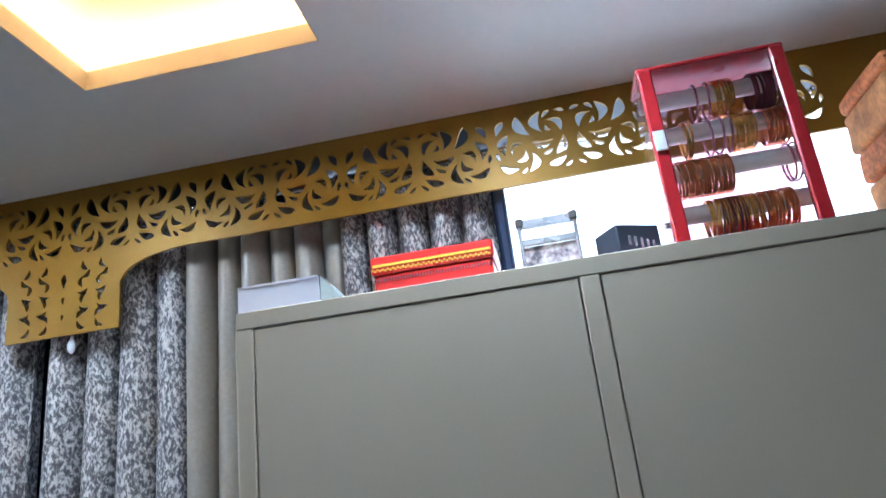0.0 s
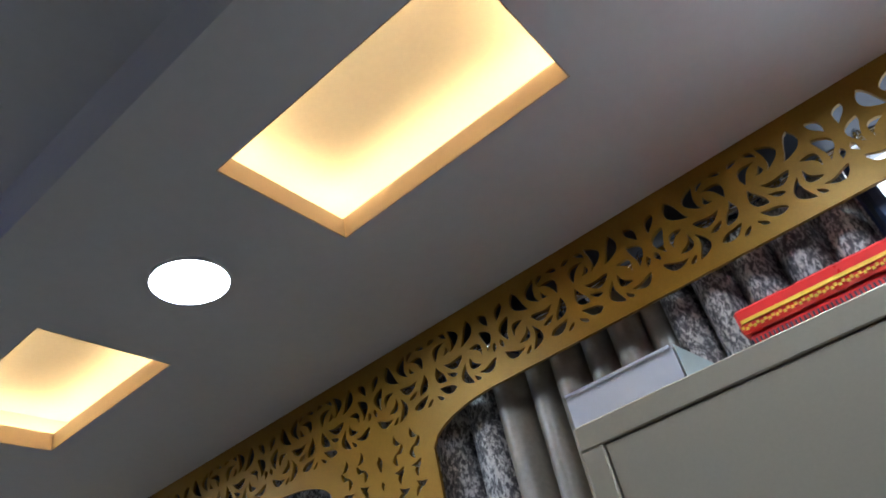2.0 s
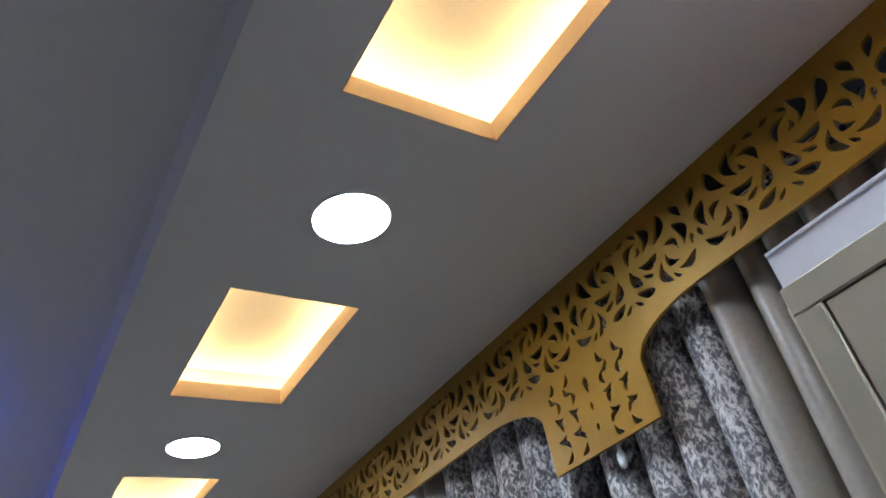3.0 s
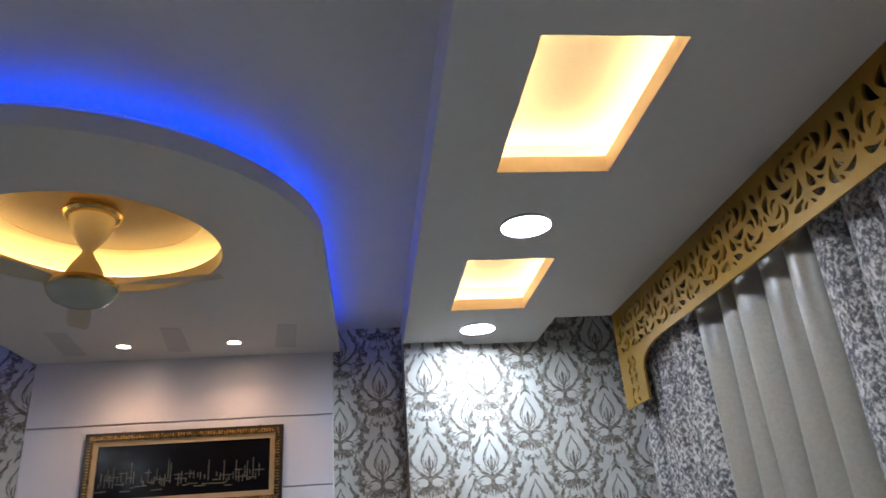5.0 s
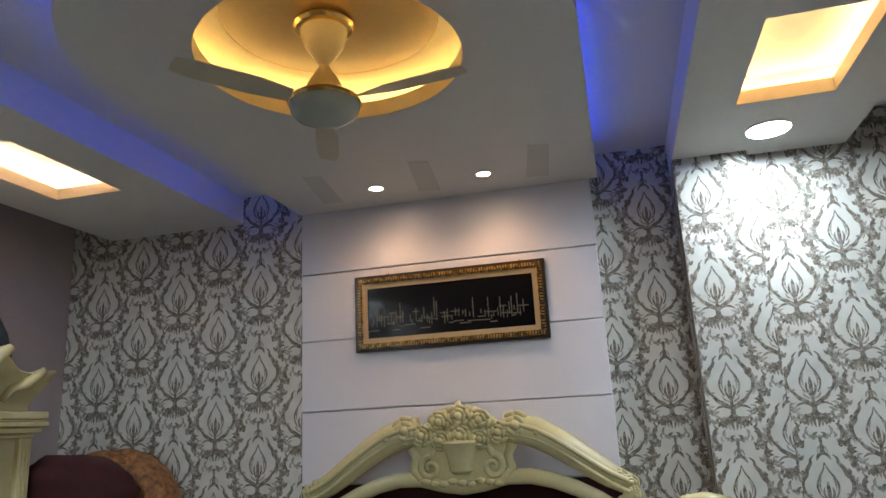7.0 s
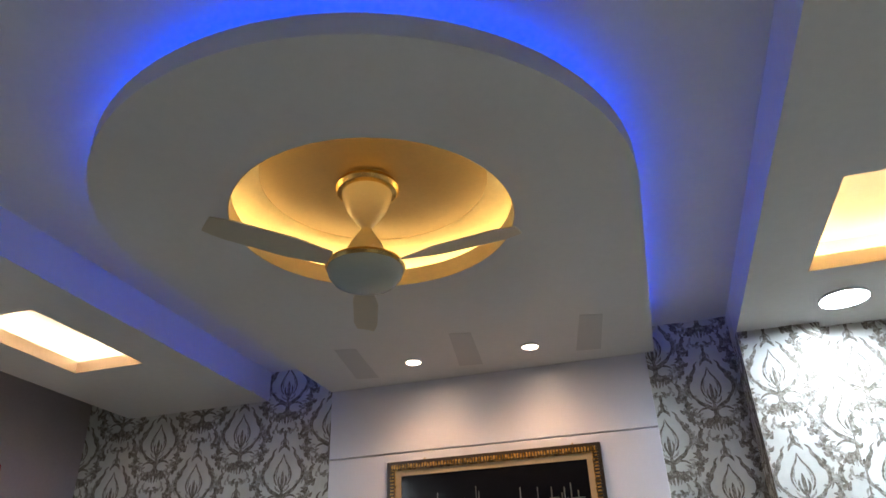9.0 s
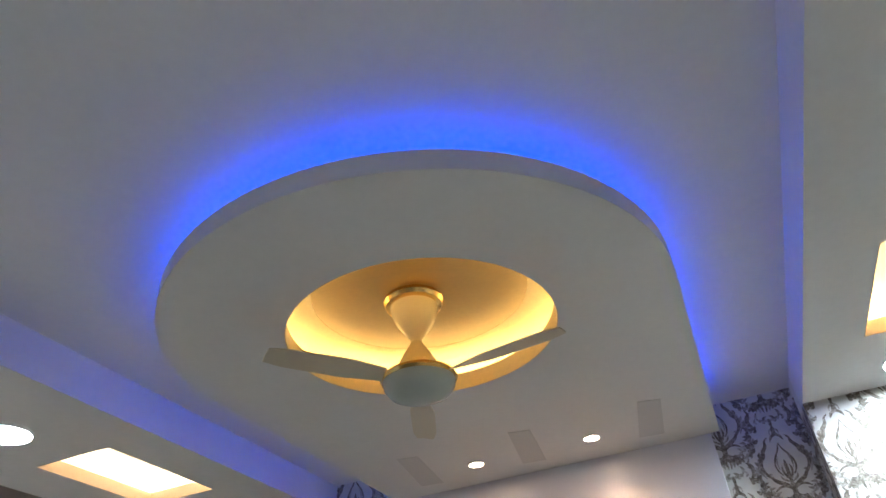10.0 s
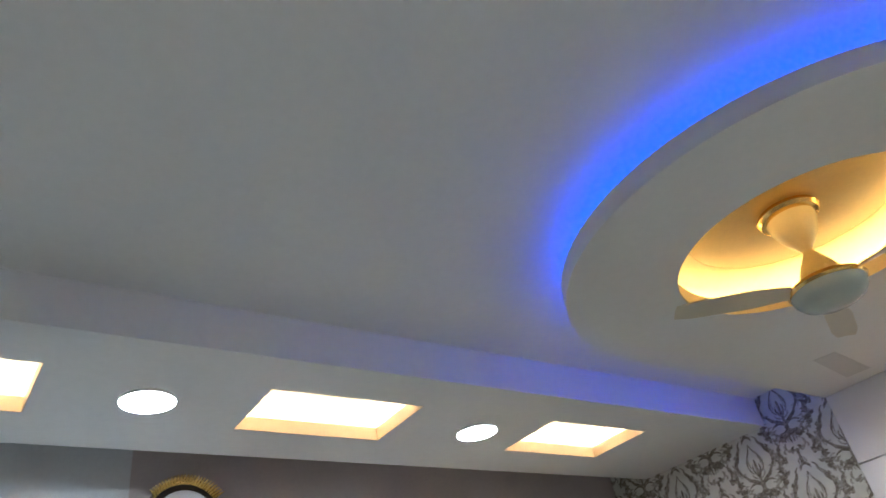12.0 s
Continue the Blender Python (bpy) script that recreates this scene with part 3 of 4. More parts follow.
# ---------- ceiling fan ----------
def fan():
    x, y = FX, FY
    ob = thing("ceiling_fan", (x, y, Z_TRAY), "cream ceiling fan with brass rings in a gold recess", "ceiling fan")
    top = Z_TRAY - 0.006
    bm = bmesh.new()
    lathe(bm, [(0.098, top), (0.122, top - 0.012), (0.128, top - 0.03), (0.118, top - 0.045), (0.10, top - 0.05)], 48, (x, y, 0))
    part("ceiling_rose", bm, M_BRASS, ob, "brass rim", 40)
    bm = bmesh.new()
    lathe(bm, [(0.099, top - 0.05), (0.096, top - 0.075), (0.076, top - 0.13), (0.045, top - 0.175), (0.026, top - 0.2), (0.022, top - 0.215)], 48, (x, y, 0))
    part("upper_bell", bm, M_FAN, ob, "", 40)
    bm = bmesh.new()
    lathe(bm, [(0.022, top - 0.215), (0.030, top - 0.23), (0.058, top - 0.275), (0.083, top - 0.325), (0.09, top - 0.345)], 48, (x, y, 0))
    part("lower_bell", bm, M_FAN, ob, "", 40)
    bm = bmesh.new()
    lathe(bm, [(0.09, top - 0.345), (0.118, top - 0.352), (0.122, top - 0.362), (0.146, top - 0.368), (0.152, top - 0.38), (0.146, top - 0.392)], 48, (x, y, 0))
    part("motor_ring", bm, M_BRASS, ob, "brass motor ring", 40)
    bm = bmesh.new()
    lathe(bm, [(0.144, top - 0.392), (0.138, top - 0.415), (0.118, top - 0.44), (0.08, top - 0.458), (0.03, top - 0.465), (0.004, top - 0.466)], 48, (x, y, 0))
    part("motor_dome", bm, M_FANWHITE, ob, "pearl white dome", 40)
    for k in range(3):
        a = radians(-8 + 120 * k)
        bm = bmesh.new()
        rows = []
        for i in range(13):
            s = i / 12
            r = 0.15 + s * 0.46
            w = 0.026 + 0.026 * min(1, s * 3) - 0.016 * max(0, s - 0.85) / 0.15
            tilt = 0.013 * (1 - 0.5 * s)
            rows.append([(r, -w, -tilt), (r, 0, 0.004), (r, w, tilt), (r, w, tilt - 0.005), (r, 0, -0.002), (r, -w, -tilt - 0.005)])
        vr = grid_faces(bm, rows, True)
        bm.faces.new(vr[0])
        bm.faces.new(vr[-1])
        bmesh.ops.transform(bm, verts=bm.verts, matrix=Matrix.Translation((x, y, top - 0.378)) @ Matrix.Rotation(a, 4, "Z"))
        part("blade", bm, M_BLADE, ob, "", 30)


fan()

# thin grey plates standing in for shadow-like dark marks beside the spotlights
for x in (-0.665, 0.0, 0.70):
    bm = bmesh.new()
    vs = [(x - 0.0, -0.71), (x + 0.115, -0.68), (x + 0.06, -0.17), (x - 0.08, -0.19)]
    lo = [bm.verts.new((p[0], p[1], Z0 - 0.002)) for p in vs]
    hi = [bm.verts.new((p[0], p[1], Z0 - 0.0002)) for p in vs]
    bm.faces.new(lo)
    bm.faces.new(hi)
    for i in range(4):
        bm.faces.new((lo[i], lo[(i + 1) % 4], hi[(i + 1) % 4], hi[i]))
    part("shade_patch", bm, M_SHADE_PATCH, canopy)

# ---------- panelled wall over the bed ----------
panelling = thing("wall_panelling", (0, 0.03, 0), "lilac-white wall panels with dark grooves behind the bed", "wall panel", kind="structure")
edges = [2.75, 2.313, 1.851, 1.392, 0.935]
for hi_z, lo_z in zip(edges, edges[1:]):
    boxes("panel", M_LILAC, panelling, ((-1.0, 0.0, lo_z + 0.004), (1.0, 0.045, hi_z - (0.0005 if hi_z > 2.7 else 0.004))), bevel=0.003)
boxes("groove_backing", M_GROOVE, panelling, ((-0.998, 0.03, 0.3), (0.998, 0.058, 2.748)))
boxes("lower_panel", M_MAROON, panelling, ((-1.0, 0.0, 0.3), (1.0, 0.03, 0.93)), label="dark lower panel")


def picture():
    x0, x1, z0, z1 = -0.598, 0.667, 1.758, 2.253
    ob = thing("framed_calligraphy", (0.03, -0.0, z0), "black calligraphy panel in an ornate gilt frame", "picture")

    def rim(name, mat_, a, b, y0, y1, bev):
        bm = bmesh.new()
        plate(bm, [x0 + a, x0 + b, x1 - b, x1 - a], [z0 + a, z0 + b, z1 - b, z1 - a], y0, y1, [(1, 1)])
        for v in bm.verts:
            v.co = Vector((v.co.x, v.co.z, v.co.y))
        if bev:
            bmesh.ops.bevel(bm, geom=[e for e in bm.edges if e.calc_face_angle(0) > 0.5], offset=bev, segments=2, affect="EDGES")
        return part(name, bm, mat_, ob)

    rim("outer_frame", M_DARKWOOD, -0.003, 0.020, -0.030, -0.001, 0.004)
    gilt = rim("gilt_frame", M_DARKWOOD, 0.016, 0.045, -0.036, -0.002, 0.006)
    rim("gilt_lip", M_GILT, 0.0445, 0.050, -0.030, -0.003, 0.001)
    rim("mount", M_MAT, 0.049, 0.082, -0.024, -0.003, 0.003)
    boxes("board", M_BLACK, ob, ((x0 + 0.08, -0.016, z0 + 0.08), (x1 - 0.08, -0.004, z1 - 0.08)))
    # carved beads on the gilt frame
    bm = bmesh.new()
    n = 70
    for i in range(n):
        x = x0 + 0.03 + (x1 - x0 - 0.06) * i / (n - 1)
        for z in (z0 + 0.03, z1 - 0.03):
            box(bm, (x - 0.006, -0.041, z - 0.012), (x + 0.004, -0.034, z + 0.012))
    for i in range(22):
        z = z0 + 0.05 + (z1 - z0 - 0.1) * i / 21
        for x in (x0 + 0.03, x1 - 0.03):
            box(bm, (x - 0.011, -0.041, z - 0.005), (x + 0.011, -0.034, z + 0.003))
    tagged(part("beading", bm, M_GILT, gilt, "carved bright gilt beading"), kind="stuff")
    # unreadable script as plain raised bars, in four groups
    rnd = random.Random(4)
    bm = bmesh.new()
    for a, b in ((0.105, 0.33), (0.37, 0.56), (0.60, 0.80), (0.84, 1.13)):
        x = x0 + a
        while x < x0 + b:
            zb, h = z0 + 0.14 + rnd.random() * 0.05, rnd.choice((0.03, 0.05, 0.08, 0.13))
            box(bm, (x, -0.021, zb), (x + 0.006, -0.015, min(zb + h, z1 - 0.115)), 0.002)
            if rnd.random() < 0.75:
                w, zz = rnd.uniform(0.03, 0.08), z0 + 0.115 + rnd.random() * 0.12
                box(bm, (x - w / 2, -0.0205, zz), (x + w / 2, -0.0155, zz + 0.007), 0.002)
            x += rnd.uniform(0.012, 0.028)
    part("script_relief", bm, M_SCRIPT, ob, "dull silver raised strokes")
    for x in (x0 + 0.22, x1 - 0.16):
        bm = bmesh.new()
        tube(bm, [(x, -0.006, z1 - 0.004), (x + 0.004, -0.006, z1 + 0.012), (x + 0.012, -0.006, z1 + 0.016)], 0.004, 6)
        part("hook", bm, M_GILT, ob)


picture()


# ---------- carved furniture ----------
def rose(bm, c, r, rnd):
    """Carved rose: a bud with two whorls of petals."""
    c = Vector(c)
    blob(bm, c + Vector((0, -r * 0.3, 0)), (r * 0.38, r * 0.4, r * 0.38), 2)
    for n_, rr, yy, w in ((4, 0.46, -0.12, 0.44), (6, 0.80, 0.12, 0.50)):
        o = rnd.random() * 6
        for k in range(n_):
            a = o + 2 * math.pi * k / n_
            m = Matrix.Translation(c + Vector((math.cos(a) * r * rr, yy * r, math.sin(a) * r * rr))) @ Matrix.Rotation(-a, 4, "Y") @ Matrix.Rotation(0.5, 4, "Z") @ Matrix.Diagonal((r * 0.22, r * 0.36, r * w, 1))
            bmesh.ops.create_icosphere(bm, subdivisions=2, radius=1.0, matrix=m)


def scroll(bm, c, r, turns, start, thick, sgn=1):
    pts, rad = [], []
    n = 26
    for i in range(n):
        s = i / (n - 1)
        a = start + sgn * turns * 2 * math.pi * s
        q = r * (1 - 0.82 * s)
        pts.append((c[0] + q * math.cos(a), c[1] - 0.015 * s, c[2] + q * math.sin(a)))
        rad.append(thick * (1 - 0.5 * s))
    tube(bm, pts, rad, 8, 0.9)


def headboard():
    ob = thing("carved_headboard", (0.1, -0.1, 0), "cream carved headboard with roses and scrolls", "headboard")
    rnd = random.Random(2)
    cx = 0.09
    for s in (-1, 1):
        # sweeping top rail
        prof = [(0.26, 1.235), (0.36, 1.225), (0.46, 1.195), (0.56, 1.14), (0.66, 1.075), (0.76, 1.005), (0.85, 0.945), (0.95, 0.895)]
        bm = bmesh.new()
        tube(bm, [(cx + s * x, -0.10, z) for x, z in prof], [0.088, 0.09, 0.088, 0.085, 0.08, 0.075, 0.068, 0.06], 16, 0.8)
        tube(bm, [(cx + s * x, -0.168, z + 0.022) for x, z in prof], 0.015, 8)
        tube(bm, [(cx + s * x, -0.156, z - 0.035) for x, z in prof], 0.012, 8)
        part("top_rail", bm, M_CREAM, ob, "", 50)
        bm = bmesh.new()
        prof = [(0.0, 0.905), (0.12, 0.92), (0.26, 0.955), (0.40, 0.955), (0.54, 0.925), (0.66, 0.88), (0.78, 0.82), (0.9, 0.74)]
        tube(bm, [(cx + s * x, -0.10, z) for x, z in prof], 0.045, 12, 0.9)
        part("inner_rail", bm, M_CREAM, ob, "", 50)
        # corner flowers and post
        for k in range(5):
            bm = bmesh.new()
            rose(bm, (cx + s * (0.93 + 0.03 * rnd.uniform(-1, 1) + 0.05 * (k % 2)), -0.13, 0.80 + 0.035 * k), 0.042, rnd)
            part("carved_rose", bm, M_CREAM, ob, "", 60)
        bm = bmesh.new()
        box(bm, (cx + s * 0.96 - 0.05, -0.15, 0.0), (cx + s * 0.96 + 0.05, -0.05, 0.86), 0.012, 2)
        part("post", bm, M_CREAM, ob)
        # leaves over the rail
        for x, z, r in ((0.34, 1.245, 0.085), (0.46, 1.20, 0.06)):
            bm = bmesh.new()
            rose(bm, (cx + s * x, -0.14, z), r, rnd)
            part("carved_rose", bm, M_CREAM, ob, "", 60)
        bm = bmesh.new()
        for k in range(7):
            a = radians(20 + 18 * k)
            blob(bm, (cx + s * (0.30 + 0.09 * math.cos(a)), -0.125, 1.17 + 0.07 * math.sin(a)), (0.035, 0.025, 0.02), 1)
        part("leaf_spray", bm, M_CREAM, ob, "", 60)
        bm = bmesh.new()
        scroll(bm, (cx + s * 0.19, -0.135, 1.02), 0.07, 1.4, math.pi / 2, 0.022, -s)
        tube(bm, [(cx + s * 0.19, -0.13, 1.09), (cx + s * 0.155, -0.13, 1.15), (cx + s * 0.165, -0.13, 1.2)], [0.022, 0.02, 0.015], 8)
        tube(bm, [(cx + s * 0.25, -0.12, 0.96), (cx + s * 0.30, -0.12, 1.01), (cx + s * 0.28, -0.12, 1.08), (cx + s * 0.31, -0.12, 1.14)], [0.03, 0.028, 0.026, 0.03], 8)
        part("scroll", bm, M_CREAM, ob, "", 60)
    bm = bmesh.new()
    rows = []
    for i in range(15):
        s = i / 14
        z = 0.95 + 0.42 * s
        w = 0.20 + 0.15 * math.sin(s * math.pi * 0.75) - 0.21 * max(0, s - 0.5) / 0.5
        rows.append([(cx + w * math.cos(a), -0.10 - 0.04 * math.sin(a), z) for a in (math.pi * k / 12 for k in range(13))] + [(cx - w, -0.06, z), (cx + w, -0.06, z)])
    vr = grid_faces(bm, rows, True)
    bm.faces.new(vr[-1])
    bm.faces.new(vr[0])
    crest = part("crest", bm, M_CREAM, ob, "", 60)
    for x, z, r in ((0, 1.315, 0.068), (-0.125, 1.285, 0.066), (0.125, 1.285, 0.066), (-0.235, 1.21, 0.066), (0.235, 1.21, 0.066), (0, 1.20, 0.068), (-0.12, 1.175, 0.058), (0.12, 1.175, 0.058)):
        bm = bmesh.new()
        rose(bm, (cx + x, -0.15, z), r, rnd)
        part("carved_rose", bm, M_CREAM, crest, "", 60)
    bm = bmesh.new()
    for k in range(9):
        a = radians(20 + 17.5 * k)
        blob(bm, (cx + 0.17 * math.cos(a), -0.12, 1.235 + 0.125 * math.sin(a)), (0.04, 0.03, 0.028), 1)
    tube(bm, [(cx, -0.12, 1.34), (cx - 0.012, -0.12, 1.375), (cx + 0.004, -0.12, 1.41)], [0.045, 0.03, 0.006], 8)
    part("leaf_spray", bm, M_CREAM, crest, "", 60)
    bm = bmesh.new()
    lathe(bm, [(0.05, 0.98), (0.075, 1.0), (0.085, 1.06), (0.105, 1.13), (0.125, 1.16), (0.12, 1.175), (0.10, 1.17)], 24, (cx, -0.115, 0))
    part("carved_basket", bm, M_CREAM, ob, "", 40)
    bm = bmesh.new()
    for k in range(9):
        blob(bm, (cx + (k - 4) * 0.055, -0.145, 0.935 + 0.01 * math.cos(k * 2)), (0.035, 0.03, 0.022), 1)
    part("leaf_swag", bm, M_CREAM, ob, "carved leaf swag", 60)
    bm = bmesh.new()
    box(bm, (cx - 0.93, -0.10, 0.3), (cx + 0.93, -0.06, 0.80), 0.01)
    part("upholstered_back", bm, M_CREAM, ob)


headboard()


def dressing_cabinet():
    """Tall carved cabinet by the side wall; its corner and crest show."""
    x0, x1, y0, y1 = -2.9, -2.40, -1.75, -0.74
    ob = thing("carved_cabinet", (-2.65, -1.2, 0), "tall cream carved cabinet with a leaf crest", "cabinet")
    boxes("body", M_CREAM, ob, ((x0, y0 + 0.04, 0.08), (x1 - 0.04, y1 - 0.04, 1.32)), bevel=0.006)
    boxes("plinth", M_CREAM, ob, ((x0, y0, 0.0), (x1, y1, 0.08)), bevel=0.01)
    for y in (y0 + 0.05, y1 - 0.05):
        bm = bmesh.new()
        box(bm, (x1 - 0.05, y - 0.045, 0.08), (x1 - 0.005, y + 0.045, 1.32), 0.008, 2)
        for q in (-0.02, 0.005, 0.03):
            box(bm, (x1 - 0.006, y + q - 0.008, 0.15), (x1 + 0.004, y + q + 0.002, 1.25), 0.002)
        part("pilaster_strip", bm, M_CREAM, ob)
    bm = bmesh.new()
    for k, (o, za, zb) in enumerate(((0.0, 1.32, 1.345), (0.03, 1.345, 1.38), (0.055, 1.38, 1.41), (0.04, 1.41, 1.425), (0.05, 1.425, 1.47))):
        box(bm, (x0, y0 - o, za), (x1 + o, y1 + o, zb), 0.008, 2)
    part("cornice", bm, M_CREAM, ob)
    # one flaring leaf that rises from the cornice to a curled tip at the corner
    outline = ((-0.72, 1.88), (-0.60, 1.91), (-0.52, 1.90), (-0.46, 1.85), (-0.42, 1.81), (-0.37, 1.83), (-0.32, 1.835), (-0.27, 1.79), (-0.22, 1.735), (-0.17, 1.705), (-0.11, 1.69), (-0.05, 1.695), (0.0, 1.72))
    rows = []
    for k, (q, zt) in enumerate(outline):
        h, e = zt - 1.465, max(0.0, (q + 0.2) / 0.2)
        fold = 0.012 * math.sin(q * 46)
        row = []
        for gx, gz in ((-0.10, 0.0), (-0.03, 0.0), (-0.035, 0.16), (-0.01, 0.42), (0.03, 0.68), (0.065, 0.88), (0.08, 0.97), (0.07, 1.0), (0.045, 0.985), (0.015, 0.93), (-0.05, 0.80), (-0.10, 0.6)):
            out = min(1.0, max(0.0, gz - 0.1) * 1.5)
            row.append((x1 + gx * (1 - 0.2 * e) + fold * out, y1 - 0.05 + q + e * 0.11 * out, 1.465 + h * gz))
        rows.append(row)
    bm = bmesh.new()
    grid_faces(bm, rows, True)
    bmesh.ops.holes_fill(bm, edges=[e for e in bm.edges if e.is_boundary], sides=0)
    bmesh.ops.subdivide_edges(bm, edges=bm.edges[:], cuts=1, use_grid_fill=True, smooth=0.6)
    bmesh.ops.recalc_face_normals(bm, faces=bm.faces)
    crest = part("carved_crest", bm, M_CREAM, ob, "carved leaf crest", 60)
    for q, zt, r in ((-0.03, 1.685, 0.042), (-0.29, 1.80, 0.05), (-0.53, 1.875, 0.05)):
        bm = bmesh.new()
        y = y1 - 0.05 + q
        tube(bm, [(x1 - 0.005, y - 0.17, 1.53), (x1 + 0.02, y - 0.14, 1.60), (x1 + 0.05, y - 0.08, zt - 0.06), (x1 + 0.065, y - 0.02, zt - 0.01), (x1 + 0.06, y + 0.035, zt + 0.015), (x1 + 0.04, y + 0.06, zt + 0.045)],
             [r * 0.5, r * 0.8, r, r, r * 0.8, r * 0.25], 12, 0.8)
        part("leaf_curl", bm, M_CREAM, crest, "", 60)


dressing_cabinet()


def draped_heap():
    """Folded quilts under a maroon cover with a rust edge, on a low chest."""
    ob = thing("quilt_heap", (-2.0, -0.6, 0), "maroon covered quilt heap with a rust-coloured edge", "bedding")

    def cushion(name, mat_, c, r, seed, k=0.035, lab="", slope=0.0):
        bm = bmesh.new()
        bmesh.ops.create_icosphere(bm, subdivisions=4, radius=1.0)
        for v in bm.verts:
            d = v.co.copy()
            p = Vector([math.copysign(abs(d[i]) ** 0.4, d[i]) for i in range(3)])
            w = noise.noise(Vector((d.x * 2 + seed, d.y * 2, d.z * 5))) * k * 2 + noise.noise(d * 7 + Vector((seed, 0, 0))) * k
            v.co = Vector((c[i] + r[i] * p[i] for i in range(3))) + d * w
            v.co.z -= max(0.0, v.co.x - c[0] - 0.05) * slope * max(0.0, v.co.z)
        part(name, bm, mat_, ob, lab, 80)

    cushion("cover", M_MAROON, (-2.24, -0.52, 0.595), (0.34, 0.20, 0.61), 1, 0.012, "", 0.35)
    cushion("folded_quilt", M_RUST, (-2.14, -0.19, 0.61), (0.40, 0.15, 0.615), 4, 0.018, "rust cloth with a worn edge", 0.75)


draped_heap()
bag = thing("hanging_bag", (-2.9, -0.72, 1.95), "red cloth bag with a black strap on the wall", "bag")
bm = bmesh.new()
box(bm, (-2.915, -1.10, 2.02), (-2.87, -0.65, 2.34), 0.015, 2)
pouch = part("pouch", bm, M_REDCLOTH, bag)
bm = bmesh.new()
tube(bm, [(-2.90, -0.65, 2.12), (-2.89, -0.59, 1.99), (-2.885, -0.55, 1.86), (-2.885, -0.63, 1.84)], [0.03, 0.045, 0.05, 0.04], 8)
part("strap", bm, M_SLATE, pouch, "black strap")

bm = bmesh.new()
table = thing("bedside_table", (1.42, -0.25, 0), "cream bedside cabinet with a carved rounded top", "bedside table")
box(bm, (1.2, -0.42, 0), (1.65, -0.145, 0.72), 0.015, 2)
part("body", bm, M_CREAM, table)
bm = bmesh.new()
tube(bm, [(1.22, -0.26, 0.76), (1.32, -0.26, 0.80), (1.42, -0.26, 0.81), (1.53, -0.26, 0.79), (1.62, -0.26, 0.74)], [0.03, 0.045, 0.05, 0.045, 0.03], 10)
part("carved_rail", bm, M_CREAM, table, "", 60)


# ---------- pelmet, rod and curtains ----------
def leaf_loop(cy, cz, length, width, ang, bend, n=9):
    """Closed loop of a curved leaf-shaped cut-out in the pelmet's plane (y, z)."""
    up, dn = [], []
    ca, sa = math.cos(ang), math.sin(ang)
    for i in range(n + 1):
        s = i / n
        x = (s - 0.5) * length
        mid = bend * (1 - (2 * s - 1) ** 2) * length
        w = width * (math.sin(math.pi * s ** 0.75)) * 0.5
        up.append((x, mid + w))
        if 0 < i < n:
            dn.append((x, mid - w))
    return [(cy + ca * x - sa * z, cz + sa * x + ca * z) for x, z in up + dn[::-1]]


